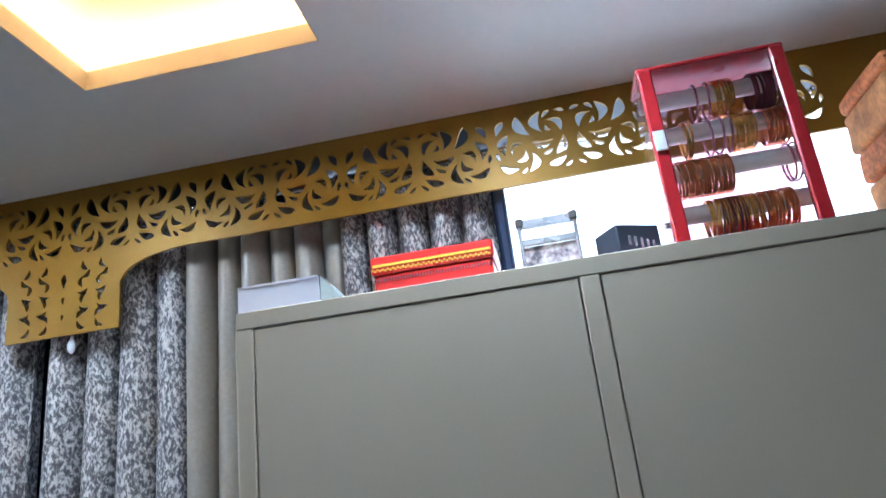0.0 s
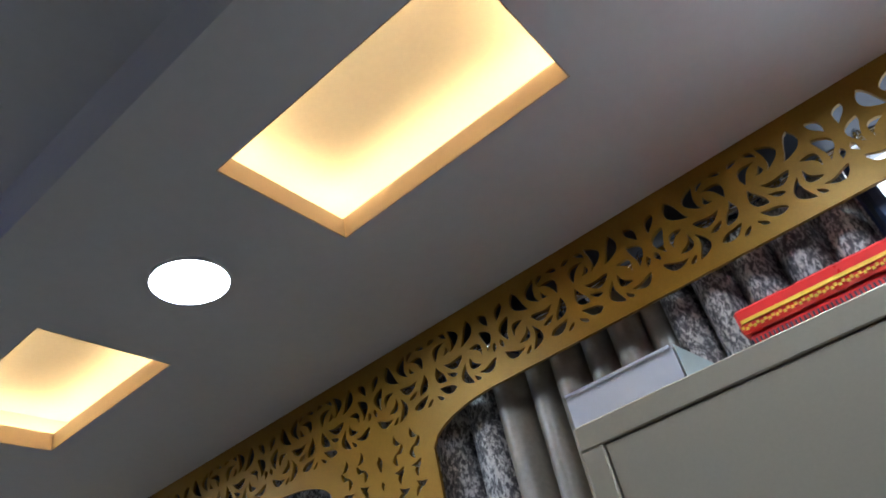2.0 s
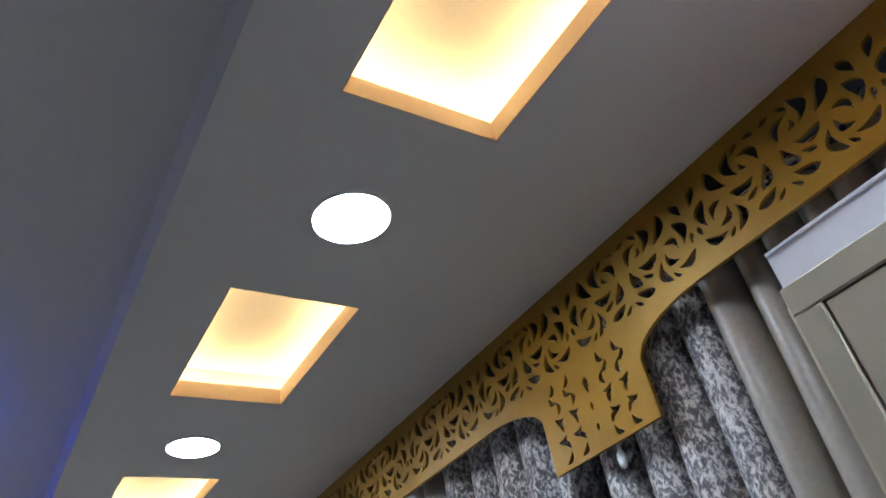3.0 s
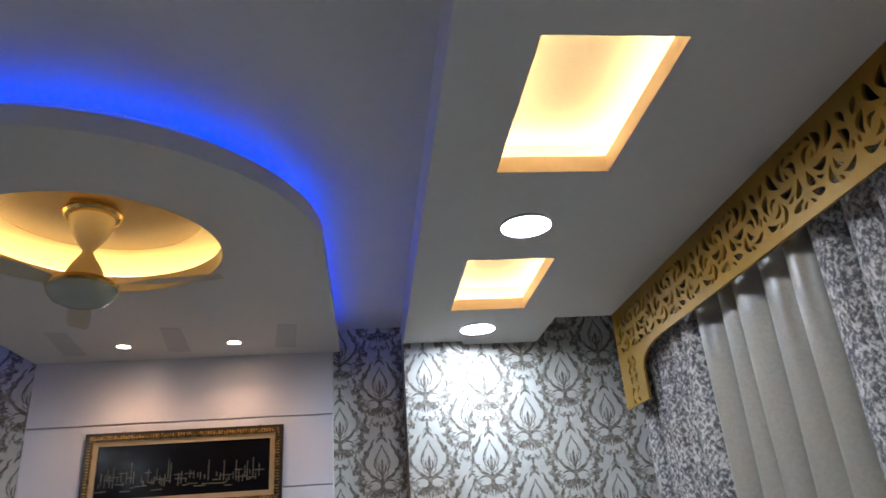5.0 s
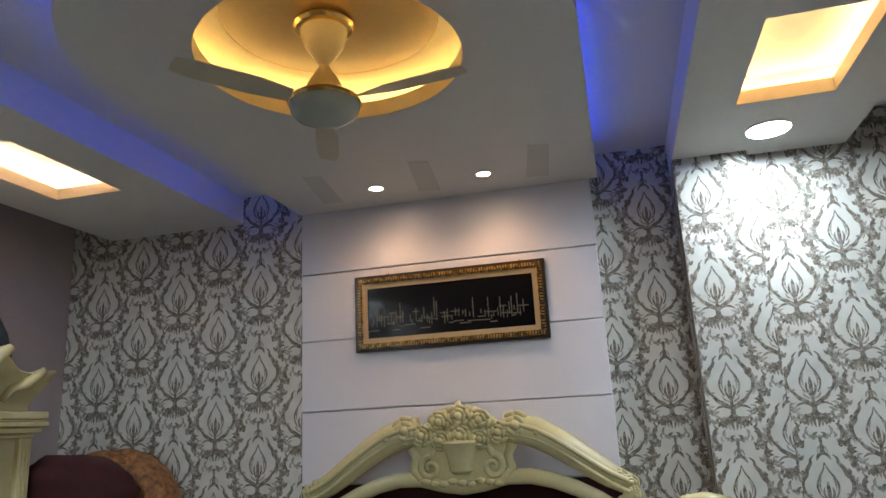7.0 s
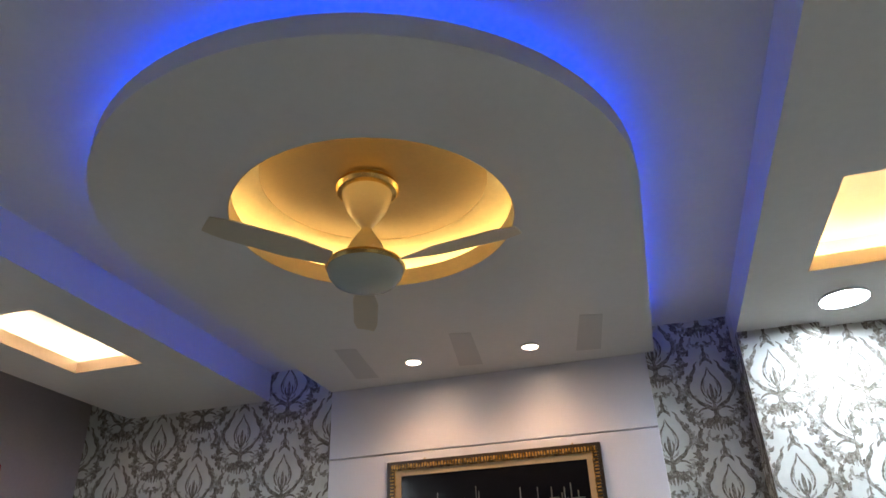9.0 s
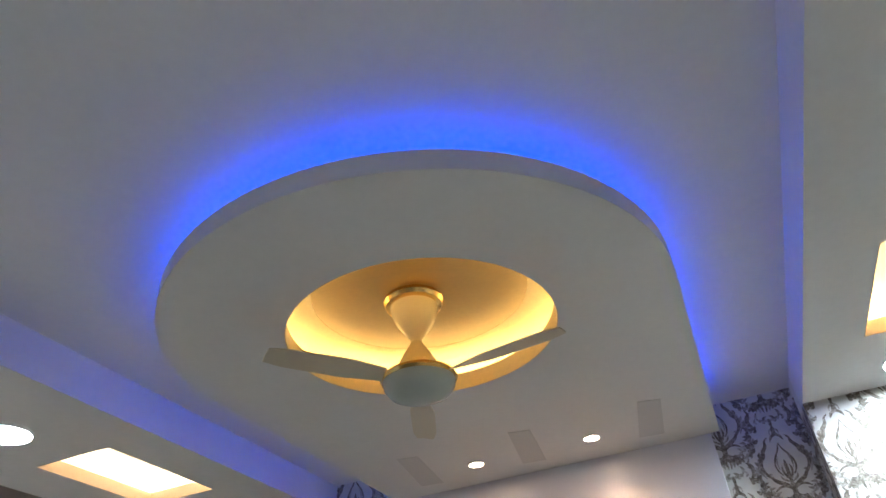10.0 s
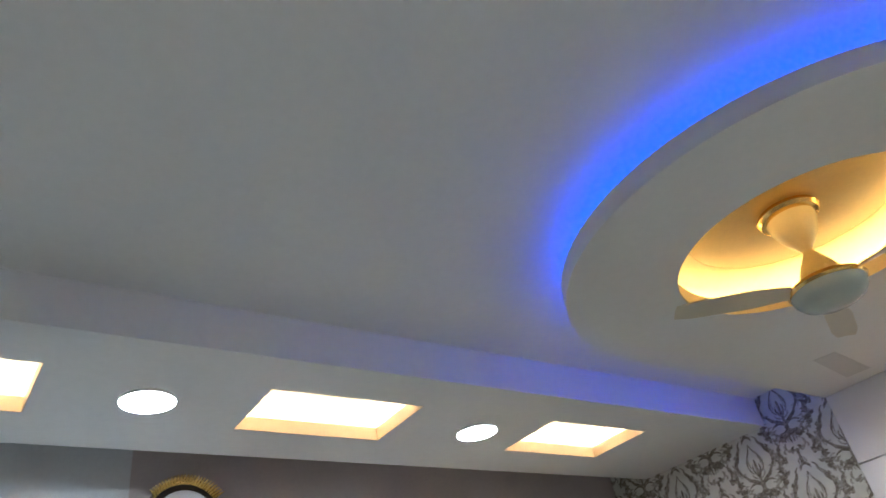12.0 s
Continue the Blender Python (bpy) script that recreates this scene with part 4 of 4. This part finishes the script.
def pelmet():
    from mathutils.geometry import delaunay_2d_cdt
    top, low, tab = Z_SOFFIT - 0.002, 2.412, 2.12
    y_n, y_s = -0.63, -6.95
    ob = thing("pelmet", (PELMET_X, -3.8, low), "gold laser-cut scrollwork pelmet board over the curtains", "pelmet")

    def edge(y):
        """Lower edge: straight run with deep tabs that flare in with round shoulders."""
        z = low
        for a, b in ((-3.935, -3.435), (-1.0, -0.4)):
            if a <= y <= b:
                return tab
            d = (a - y) if y < a else (y - b)
            if d < 0.30:
                z = min(z, low - 0.11 * (1 - math.sqrt(max(0.0, 1 - (1 - d / 0.30) ** 2))))
        return z

    ys = sorted({y_n, y_s, -3.935, -3.435, -1.0, -3.9351, -3.4349, -1.0001, *[y_s + (y_n - y_s) * i / 260 for i in range(261)]})
    loop = [(y, edge(y)) for y in ys] + [(y_n, top), (y_s, top)]
    rnd = random.Random(11)
    loops = [loop]
    # comma-shaped cut-outs that swirl round two eyes in half a motif, mirrored and repeated along the board
    half, taken, motif = 0.30, [], []
    eyes = ((0.10, 0.125), (0.225, 0.215))
    for trial in range(9000):
        ln = rnd.uniform(0.062, 0.108) if trial < 3000 else rnd.uniform(0.034, 0.062)
        py, pz = rnd.uniform(0, half), rnd.uniform(0.04, 0.29)
        ey, ez = min(eyes, key=lambda e: (e[0] - py) ** 2 + (e[1] - pz) ** 2)
        far = math.hypot(py - ey, pz - ez)
        an = math.atan2(pz - ez, py - ey) + math.pi / 2 + rnd.uniform(0.2, 0.8)
        lp = leaf_loop(py, pz, ln, ln * rnd.uniform(0.33, 0.46), an, -min(0.32, 0.16 * ln / max(far, 0.02)), 8)
        if min(p[0] for p in lp) < 0.006 or max(p[0] for p in lp) > half - 0.006 or min(p[1] for p in lp) < 0.042 or max(p[1] for p in lp) > 0.288:
            continue
        if all((p[0] - q[0]) ** 2 + (p[1] - q[1]) ** 2 > 0.0118 ** 2 for p in lp for q in taken):
            taken += lp
            motif.append(lp)
    y = -3.685 - 2 * half * 5
    while y < y_n:
        for lp in motif:
            for lq in ([(y + p[0], low + p[1]) for p in lp], [(y + 2 * half - p[0], low + p[1]) for p in lp][::-1]):
                if y_s + 0.03 < min(p[0] for p in lq) and max(p[0] for p in lq) < y_n - 0.02:
                    loops.append(lq)
        y += 2 * half
    # tabs: a column of diamonds between paired small leaves
    for mid, sides in ((-3.685, (1, -1)), (-0.70, (-1,))):
        for z, h in ((2.345, 0.062), (2.265, 0.034), (2.195, 0.028)):
            if len(sides) == 2:
                loops.append([(mid + 0.42 * h * q, z + h * 0.5 * w) for q, w in ((0, 1), (0.5, 0.35), (0.4, -0.2), (0, -1), (-0.4, -0.2), (-0.5, 0.35))])
        for col in (0.085, 0.165):
            for row in range(4):
                for k, (dz, an) in enumerate(((0.014, 0.5), (-0.014, 2.3))):
                    lp = leaf_loop(col + 0.01 * (row % 2), tab + 0.055 + 0.07 * row + dz * 1.3, 0.050, 0.019, an + 0.5 * row, 0.25, 6)
                    for sd in sides:
                        loops.append([(mid + sd * p[0], p[1]) for p in (lp if sd > 0 else lp[::-1])])
    verts, edges_ = [], []
    for lp in loops:
        s = len(verts)
        verts += [Vector(p) for p in lp]
        edges_ += [(s + i, s + (i + 1) % len(lp)) for i in range(len(lp))]
    vo, eo, fo, *_ = delaunay_2d_cdt(verts, edges_, [], 1, 1e-5)
    spans = [(min(p[0] for p in lp), max(p[0] for p in lp), lp) for lp in loops[1:]]

    def inside(lp, py, pz):
        hit = False
        for (a0, b0), (a1, b1) in zip(lp, lp[1:] + lp[:1]):
            if (b0 > pz) != (b1 > pz) and py < (a1 - a0) * (pz - b0) / (b1 - b0) + a0:
                hit = not hit
        return hit

    bm = bmesh.new()
    vs = [bm.verts.new((PELMET_X, p[0], p[1])) for p in vo]
    for f in fo:
        cy, cz = sum(vo[i][0] for i in f) / len(f), sum(vo[i][1] for i in f) / len(f)
        if inside(loop, cy, cz) and not any(a < cy < b and inside(lp, cy, cz) for a, b, lp in spans):
            bm.faces.new([vs[i] for i in f])
    bmesh.ops.delete(bm, geom=[v for v in bm.verts if not v.link_faces], context="VERTS")
    r = bmesh.ops.extrude_face_region(bm, geom=list(bm.faces))
    bmesh.ops.translate(bm, vec=(0.014, 0, 0), verts=[g for g in r["geom"] if isinstance(g, bmesh.types.BMVert)])
    part("board", bm, M_GOLD, ob, "gold painted fretwork board")
    # added board, coloured dark so the pelmet's holes look shaded
    boxes("top_board", M_SLATE, ob, ((PELMET_X + 0.016, y_s, top - 0.016), (WALL_E - 0.01, y_n, top)), label="added top board, dark like the shade behind the pelmet")


pelmet()
rod = thing("curtain_rod", (2.98, -3.8, 2.60), "chrome curtain rod with hanging rings behind the pelmet", "curtain rod")
bm = bmesh.new()
tube(bm, [(2.97, -6.95, 2.615), (2.97, -0.64, 2.615)], 0.016, 14)
part("bar", bm, M_CHROME, rod, "", 40)
ring_src = None
for i in range(52):
    y = -6.8 + i * 0.115
    if ring_src is None:
        bm = bmesh.new()
        torus(bm, (0, 0, 0), (0.25, 1, 0.1), 0.034, 0.006, 18, 6)
        ring_src = part("ring", bm, M_CHROME, rod, "", 60)
        me = ring_src.data
    else:
        ring_src = new("ring", me)
        ring_src.parent = rod
    ring_src.matrix_parent_inverse = rod.matrix_basis.inverted()
    ring_src.matrix_basis = Matrix.Translation((2.955, y, 2.60)) @ Matrix.Rotation(0.5 * math.sin(i * 1.7), 4, "Z")

# white cord and beads added for the bright glints behind the tab
cord = thing("glint_cord", (2.90, -3.70, 2.6), "white cord and beads added as glints behind the pelmet", "cord")
bm = bmesh.new()
tube(bm, [(2.905, -3.70, 2.61), (2.905, -3.698, 2.4), (2.905, -3.702, 2.2), (2.905, -3.70, 2.1)], 0.007, 8)
part("string", bm, M_TRIM, cord, "", 40)
for z, r in ((2.36, 0.02), (2.24, 0.016), (2.17, 0.014), (2.085, 0.02)):
    bm = bmesh.new()
    blob(bm, (2.905, -3.70, z), (r * 0.8, r * 0.8, r * 1.6), 2)
    part("bead", bm, M_TRIM, cord, "", 60)


def curtain(y0, y1, x, folds, amp, mat_, label, seed, lining=False, pinch=0.15, group="curtains on the window wall"):
    ob = thing("curtain", (x, (y0 + y1) / 2, 0.03), label, "curtain", group)
    bm = bmesh.new()
    rnd = random.Random(seed)
    n = folds * 14
    ph = [rnd.uniform(-0.5, 0.5) for _ in range(folds + 2)]
    rows = []
    for k in range(23):
        s = k / 22
        z = 2.585 - 2.55 * s
        row = []
        for i in range(n + 1):
            u = i / n
            fidx = u * folds
            wig = ph[int(fidx)] * (1 - fidx % 1) + ph[int(fidx) + 1] * (fidx % 1)
            a = 2 * math.pi * fidx + wig
            am = amp * (0.82 + 0.18 * math.sin(3 * u + seed)) * (0.85 + 0.2 * s)
            y = y0 + (y1 - y0) * u + pinch * (y1 - y0) / folds * math.cos(a) + 0.02 * s * math.sin(5 * u + seed)
            row.append((x + am * math.sin(a) + 0.012 * math.sin(0.5 * a + 3 * s + seed), y, z))
        rows.append(row)
    grid_faces(bm, rows)
    cloth = part("cloth", bm, mat_, ob, "", 180)
    sol = cloth.modifiers.new("thick", "SOLIDIFY")
    sol.thickness = 0.004
    if lining:
        bm = bmesh.new()
        box(bm, (x - amp, y0 - 0.035, 0.05), (x + amp, y0 + 0.004, 2.585), 0.01)
        part("lining_edge", bm, M_NAVY, ob, "dark navy lining")


PRINTED = "grey jacquard curtain with pale broken leaf pattern, hanging closed"
PLAIN = "plain taupe satin curtain hanging in soft folds"
curtain(-1.56, -0.64, 3.02, 5, 0.10, M_PRINT, PRINTED, 1)
curtain(-2.62, -1.53, 3.03, 5, 0.10, M_SATIN, PLAIN, 2)
curtain(-3.49, -2.60, 3.02, 5, 0.098, M_PRINT, PRINTED, 3)
curtain(-4.18, -3.58, 3.02, 4, 0.098, M_PRINT, PRINTED, 4)
curtain(-4.86, -4.16, 3.04, 6, 0.075, M_SATIN, PLAIN, 5)
curtain(-5.46, -4.83, 3.02, 5, 0.085, M_PRINT, PRINTED, 6, True)
# dark sheet added to stand for the shade behind curtains and pelmet
structure("curtain_backing", M_NAVY, ((3.14, -5.46, 0.1), (3.16, -0.64, 2.72)), label="added dark sheet for the shade behind curtains and pelmet", category="curtain")


# ---------- wardrobe and the things on it ----------
WX, WYN, WYS, WZ = 2.155, -4.765, -7.02, 1.895


def wardrobe():
    ob = thing("wardrobe", (WX + 0.3, -5.7, 0), "greige lacquered wardrobe with flat doors in a frame", "wardrobe")
    boxes("carcass", M_GREIGE, ob, ((WX + 0.022, WYS, 0.0), (WX + 0.58, WYN, WZ)), bevel=0.006)
    f = 0.048
    boxes("front_frame", M_GREIGE, ob, ((WX, WYS, WZ - f), (WX + 0.0215, WYN, WZ)), ((WX, WYN - f, 0.0), (WX + 0.0215, WYN, WZ - f)),
          ((WX, -5.733, 0.1), (WX + 0.0215, -5.682, WZ - f)), ((WX, WYS, 0.0), (WX + 0.0215, WYS + f, WZ - f)), ((WX, WYS + f, 0.0), (WX + 0.0215, WYN - f, 0.1)), bevel=0.003)
    boxes("shadow_gap", M_GAP, ob, ((WX + 0.014, WYS + f, 0.1), (WX + 0.0213, -5.733, WZ - f)), ((WX + 0.014, -5.682, 0.1), (WX + 0.0213, WYN - f, WZ - f)))
    for a, b in ((WYS + f, -5.733), (-5.682, WYN - f)):
        boxes("door", M_GREIGE, ob, ((WX + 0.002, a + 0.0026, 0.105), (WX + 0.0135, b - 0.0026, WZ - f - 0.0026)), bevel=0.003)
    boxes("side_panel", M_GREIGE, ob, ((WX + 0.02, WYN + 0.0005, 0.05), (WX + 0.57, WYN + 0.012, WZ - 0.02)), bevel=0.003)


wardrobe()
TOP = WZ + 0.001


def open_box(x0, x1, y0, y1, h, t=0.006):
    ob = thing("shallow_box", ((x0 + x1) / 2, (y0 + y1) / 2, TOP), "open white shallow card box on the wardrobe", "box")
    boxes("base", M_WHITECARD, ob, ((x0, y0, TOP), (x1, y1, TOP + t)))
    bm = bmesh.new()
    plate(bm, [x0, x0 + t, x1 - t, x1], [y0, y0 + t, y1 - t, y1], TOP + t, TOP + h, [(1, 1)])
    part("sides", bm, M_WHITECARD, ob)
    boxes("rim", M_GROOVE, ob, ((x0 - 0.002, y0 + 0.005, TOP + h), (x0 + 0.012, y1, TOP + h + 0.006)), label="grey rim")
    bm = bmesh.new()
    f = [(x0, y0 - 0.004, TOP), (x0, y0 - 0.004, TOP + h + 0.004), (x0 + 0.004, y0 - 0.07, TOP)]
    vs = [bm.verts.new(p) for p in f] + [bm.verts.new((p[0] + 0.12, p[1], p[2])) for p in f]
    bm.faces.new(vs[:3])
    bm.faces.new(vs[3:])
    for i in range(3):
        j = (i + 1) % 3
        bm.faces.new((vs[i], vs[j], vs[3 + j], vs[3 + i]))
    part("flap", bm, M_GREYGREEN, ob, "grey-green folded end flap")


open_box(2.20, 2.48, -4.99, -4.752, 0.078)

red = thing("red_box", (2.5, -5.27, TOP), "red gift box with gold and white trim bands", "box")
case = boxes("case", M_RED, red, ((2.42, -5.455, TOP), (2.62, -5.09, TOP + 0.12)), bevel=0.006)
lid = boxes("lid", M_RED, red, ((2.412, -5.463, TOP + 0.122), (2.628, -5.082, TOP + 0.178)), bevel=0.006)
bm = bmesh.new()
for i in range(46):
    y = -5.452 + 0.36 * i / 45
    box(bm, (2.409, y, TOP + 0.128 + 0.004 * (i % 2)), (2.4125, y + 0.006, TOP + 0.134 + 0.004 * (i % 2)))
tagged(part("braid", bm, M_YELLOW, lid, "yellow zigzag braid"), kind="stuff")
bm = bmesh.new()
for i in range(40):
    y = -5.45 + 0.355 * i / 39
    for z in (0.010, 0.098):
        box(bm, (2.4165, y, TOP + z), (2.4205, y + 0.004, TOP + z + 0.010))
tagged(part("stitching", bm, M_SLATE, case, "rows of dark stitches"), kind="stuff")
boxes("gold_band", M_YELLOW, lid, ((2.4085, -5.455, TOP + 0.143), (2.4125, -5.09, TOP + 0.151)), label="gold band")

pk = thing("photo_case", (2.5, -5.63, TOP), "silver framed clear case with mottled pink contents", "case")
x, ya, yb, h = 2.45, -5.72, -5.54, 0.23
boxes("frame", M_SILVER, pk, ((x, ya, TOP), (x + 0.02, ya + 0.012, TOP + h)), ((x, yb - 0.012, TOP), (x + 0.02, yb, TOP + h)), ((x, ya + 0.012, TOP + h - 0.03), (x + 0.02, yb - 0.012, TOP + h)), bevel=0.002)
boxes("cross_bar", M_SILVER, pk, ((x - 0.004, ya + 0.012, TOP + 0.145), (x + 0.02, yb - 0.012, TOP + 0.165)), bevel=0.002)
for y in (ya + 0.008, yb - 0.008):
    boxes("corner_clip", M_GAP, pk, ((x - 0.006, y - 0.012, TOP + h - 0.022), (x + 0.024, y + 0.012, TOP + h + 0.004)), bevel=0.003)
mot = Nodes("mottled_pink_print")
mot.set(mot.ramp(mot.noise(40, 3), [(0.35, (0.10, 0.09, 0.10)), (0.5, (0.45, 0.36, 0.36)), (0.65, (0.7, 0.66, 0.64))]), 0.35)
boxes("sheet", mot.m, pk, ((x + 0.008, ya + 0.012, TOP + 0.002), (x + 0.016, yb - 0.012, TOP + 0.143)), label="mottled pink sheet")
boxes("upper_pane", M_PLASTIC, pk, ((x + 0.008, ya + 0.012, TOP + 0.167), (x + 0.012, yb - 0.012, TOP + h - 0.031)))

bx = thing("slate_box", (2.5, -5.86, TOP), "small dark slate box with slotted side", "box")
bm = bmesh.new()
box(bm, (-0.06, -0.075, 0.0), (0.06, 0.075, 0.155), 0.004)
bmesh.ops.transform(bm, verts=bm.verts, matrix=Matrix.Translation((2.5, -5.86, TOP)) @ Matrix.Rotation(radians(28), 4, "Z"))
case = part("case", bm, M_SLATE, bx)
bm = bmesh.new()
for i in range(5):
    box(bm, (-0.0615, -0.05 + 0.02 * i, 0.075 + 0.004 * i), (-0.0602, -0.042 + 0.02 * i, 0.105 + 0.004 * i))
bmesh.ops.transform(bm, verts=bm.verts, matrix=Matrix.Translation((2.5, -5.86, TOP)) @ Matrix.Rotation(radians(28), 4, "Z"))
part("slot_row", bm, M_SILVER, case, "pale slots")


def bangle_case():
    x0, x1, y0, y1, h = 2.28, 2.46, -6.36, -5.955, 0.56
    ob = thing("bangle_case", (2.37, -6.15, TOP), "red-framed clear case of gold bangles on white rods", "display case")
    t, p = 0.026, 0.04

    def bar(name, lo, hi):
        boxes(name, M_REDFRAME, ob, (lo, hi), bevel=0.005)

    for y in (y0, y1 - p):
        bar("upright", (x0, y, TOP), (x0 + t, y + p, TOP + h))
    bar("base", (x0 + t, y0, TOP), (x1, y1, TOP + 0.015))
    bar("top_bar", (x0 + 0.004, y0 - 0.003, TOP + h - 0.004), (x1, y1 + 0.003, TOP + h + 0.010))
    bar("bottom_bar", (x0, y0 + p, TOP), (x0 + t, y1 - p, TOP + 0.02))
    boxes("front_pane", M_PLASTIC, ob, ((x0 + 0.006, y0 + p, TOP + 0.02), (x0 + 0.009, y1 - p, TOP + h - 0.004)))
    boxes("side_pane", M_PLASTIC, ob, ((x0 + t, y1 - 0.006, TOP + 0.016), (x1, y1 - 0.003, TOP + h - 0.004)))
    boxes("latch", M_TRIM, ob, ((x0 - 0.008, y1 - p + 0.004, TOP + 0.30), (x0, y1 - 0.004, TOP + 0.36)), bevel=0.002, label="white latch")
    xc = (x0 + x1) / 2 + 0.02
    rnd = random.Random(3)
    spans = [(0.50, [(-6.215, -6.165, M_BANGLE), (-6.15, -6.08, M_BANGLE_P), (-6.35, -6.27, M_BANGLE_D)]),
             (0.385, [(-6.25, -6.19, M_BANGLE), (-6.19, -6.10, M_BANGLE_P), (-6.075, -6.055, M_BANGLE), (-6.34, -6.28, M_BANGLE_C)]),
             (0.265, [(-6.16, -6.015, M_BANGLE_C), (-6.34, -6.31, M_BANGLE_P)]),
             (0.135, [(-6.20, -6.07, M_BANGLE), (-6.165, -6.10, M_BANGLE_D), (-6.30, -6.205, M_BANGLE_C)])]
    for zr, runs in spans:
        bm = bmesh.new()
        tube(bm, [(xc, y0 + 0.004, TOP + zr), (xc, y1 - 0.008, TOP + zr)], 0.026, 16)
        rod_ = part("rod", bm, M_ROD, ob, "white rod", 40)
        for a, b, m_ in runs:
            n = max(2, int((b - a) / (0.0058 if m_ is not M_BANGLE_P else 0.024)))
            for i in range(n):
                bm = bmesh.new()
                torus(bm, (xc, a + (b - a) * i / n, TOP + zr - 0.022), (0.08 * rnd.uniform(-1, 1), 1, 0.08 * rnd.uniform(-1, 1)), 0.054, 0.0036, 22, 6)
                part("bangle", bm, m_, rod_, "", 60)
    bm = bmesh.new()
    plate(bm, [TOP + 0.016, TOP + 0.10, TOP + 0.20, TOP + h - 0.01], [y0 + 0.004, y0 + 0.06, y0 + 0.14, y1 - 0.008], x1 - 0.004, x1, [(1, 1)])
    for v in bm.verts:
        v.co = Vector((v.co.z, v.co.y, v.co.x))
    part("back", bm, M_PINKFILM, ob, "pink tinted plastic back with a square gap")


bangle_case()


def bundle():
    """Flat-folded orange-brown cloths stacked square, with a printed orange edge."""
    ob = thing("cloth_stack", (2.42, -6.77, TOP), "stack of flat folded orange-brown cloths on the wardrobe", "cloth")
    rnd = random.Random(6)
    z = TOP
    for k, h in enumerate((0.075, 0.12, 0.10, 0.13, 0.055)):
        ox, oy = rnd.uniform(-0.008, 0.008), rnd.uniform(-0.012, 0.012)
        bm = bmesh.new()
        box(bm, (2.27 + ox, -6.96 + oy, z), (2.58 + ox, -6.585 + oy, z + h - 0.004), 0.016, 3)
        bmesh.ops.subdivide_edges(bm, edges=bm.edges[:], cuts=3, use_grid_fill=True)
        for v in bm.verts:
            v.co += Vector((0.006, 0.006, 0)) * noise.noise(v.co * 9 + Vector((k, 0, 0)))
        cloth = part("folded_cloth", bm, M_CLOTH if k % 2 else M_ORANGE, ob, "", 50)
        boxes("hem", M_RUST, cloth, ((2.262 + ox, -6.95 + oy, z + h * 0.46), (2.272 + ox, -6.595 + oy, z + h * 0.46 + 0.005)), bevel=0.002, label="rust-red hem")
        z += h


bundle()


# ---------- ornament at the side wall ----------
def wall_ornament():
    x, y, z = -2.9, -3.46, 2.43
    ob = thing("wall_clock", (x, y, z), "dark round wall clock with a gold fringed crown", "clock")
    bm = bmesh.new()
    lathe(bm, [(0.215, 0.0), (0.22, 0.03), (0.2, 0.055), (0.17, 0.06)], 40)
    bmesh.ops.transform(bm, verts=bm.verts, matrix=Matrix.Translation((x - 0.018, y, z + 0.06)) @ Matrix.Rotation(radians(90), 4, "Y"))
    part("case", bm, M_DARKWOOD, ob, "", 40)
    bm = bmesh.new()
    lathe(bm, [(0.165, 0.0), (0.165, 0.004)], 40)
    bmesh.ops.transform(bm, verts=bm.verts, matrix=Matrix.Translation((x + 0.044, y, z + 0.06)) @ Matrix.Rotation(radians(90), 4, "Y"))
    part("face", bm, M_WHITECARD, ob, "white face")
    bm = bmesh.new()
    for k in range(25):
        a = radians(40 + 100 * k / 24)
        p = Vector((x + 0.03, y + 0.20 * math.cos(a), z + 0.06 + 0.20 * math.sin(a)))
        q = p + Vector((0.01, 0.055 * math.cos(a) + 0.012, 0.055 * math.sin(a)))
        tube(bm, [p, (p + q) / 2 + Vector((0.008, 0, 0.004)), q], [0.009, 0.008, 0.003], 6)
    part("gold_crown", bm, M_BRASS, ob, "gold fringed crown", 60)


wall_ornament()
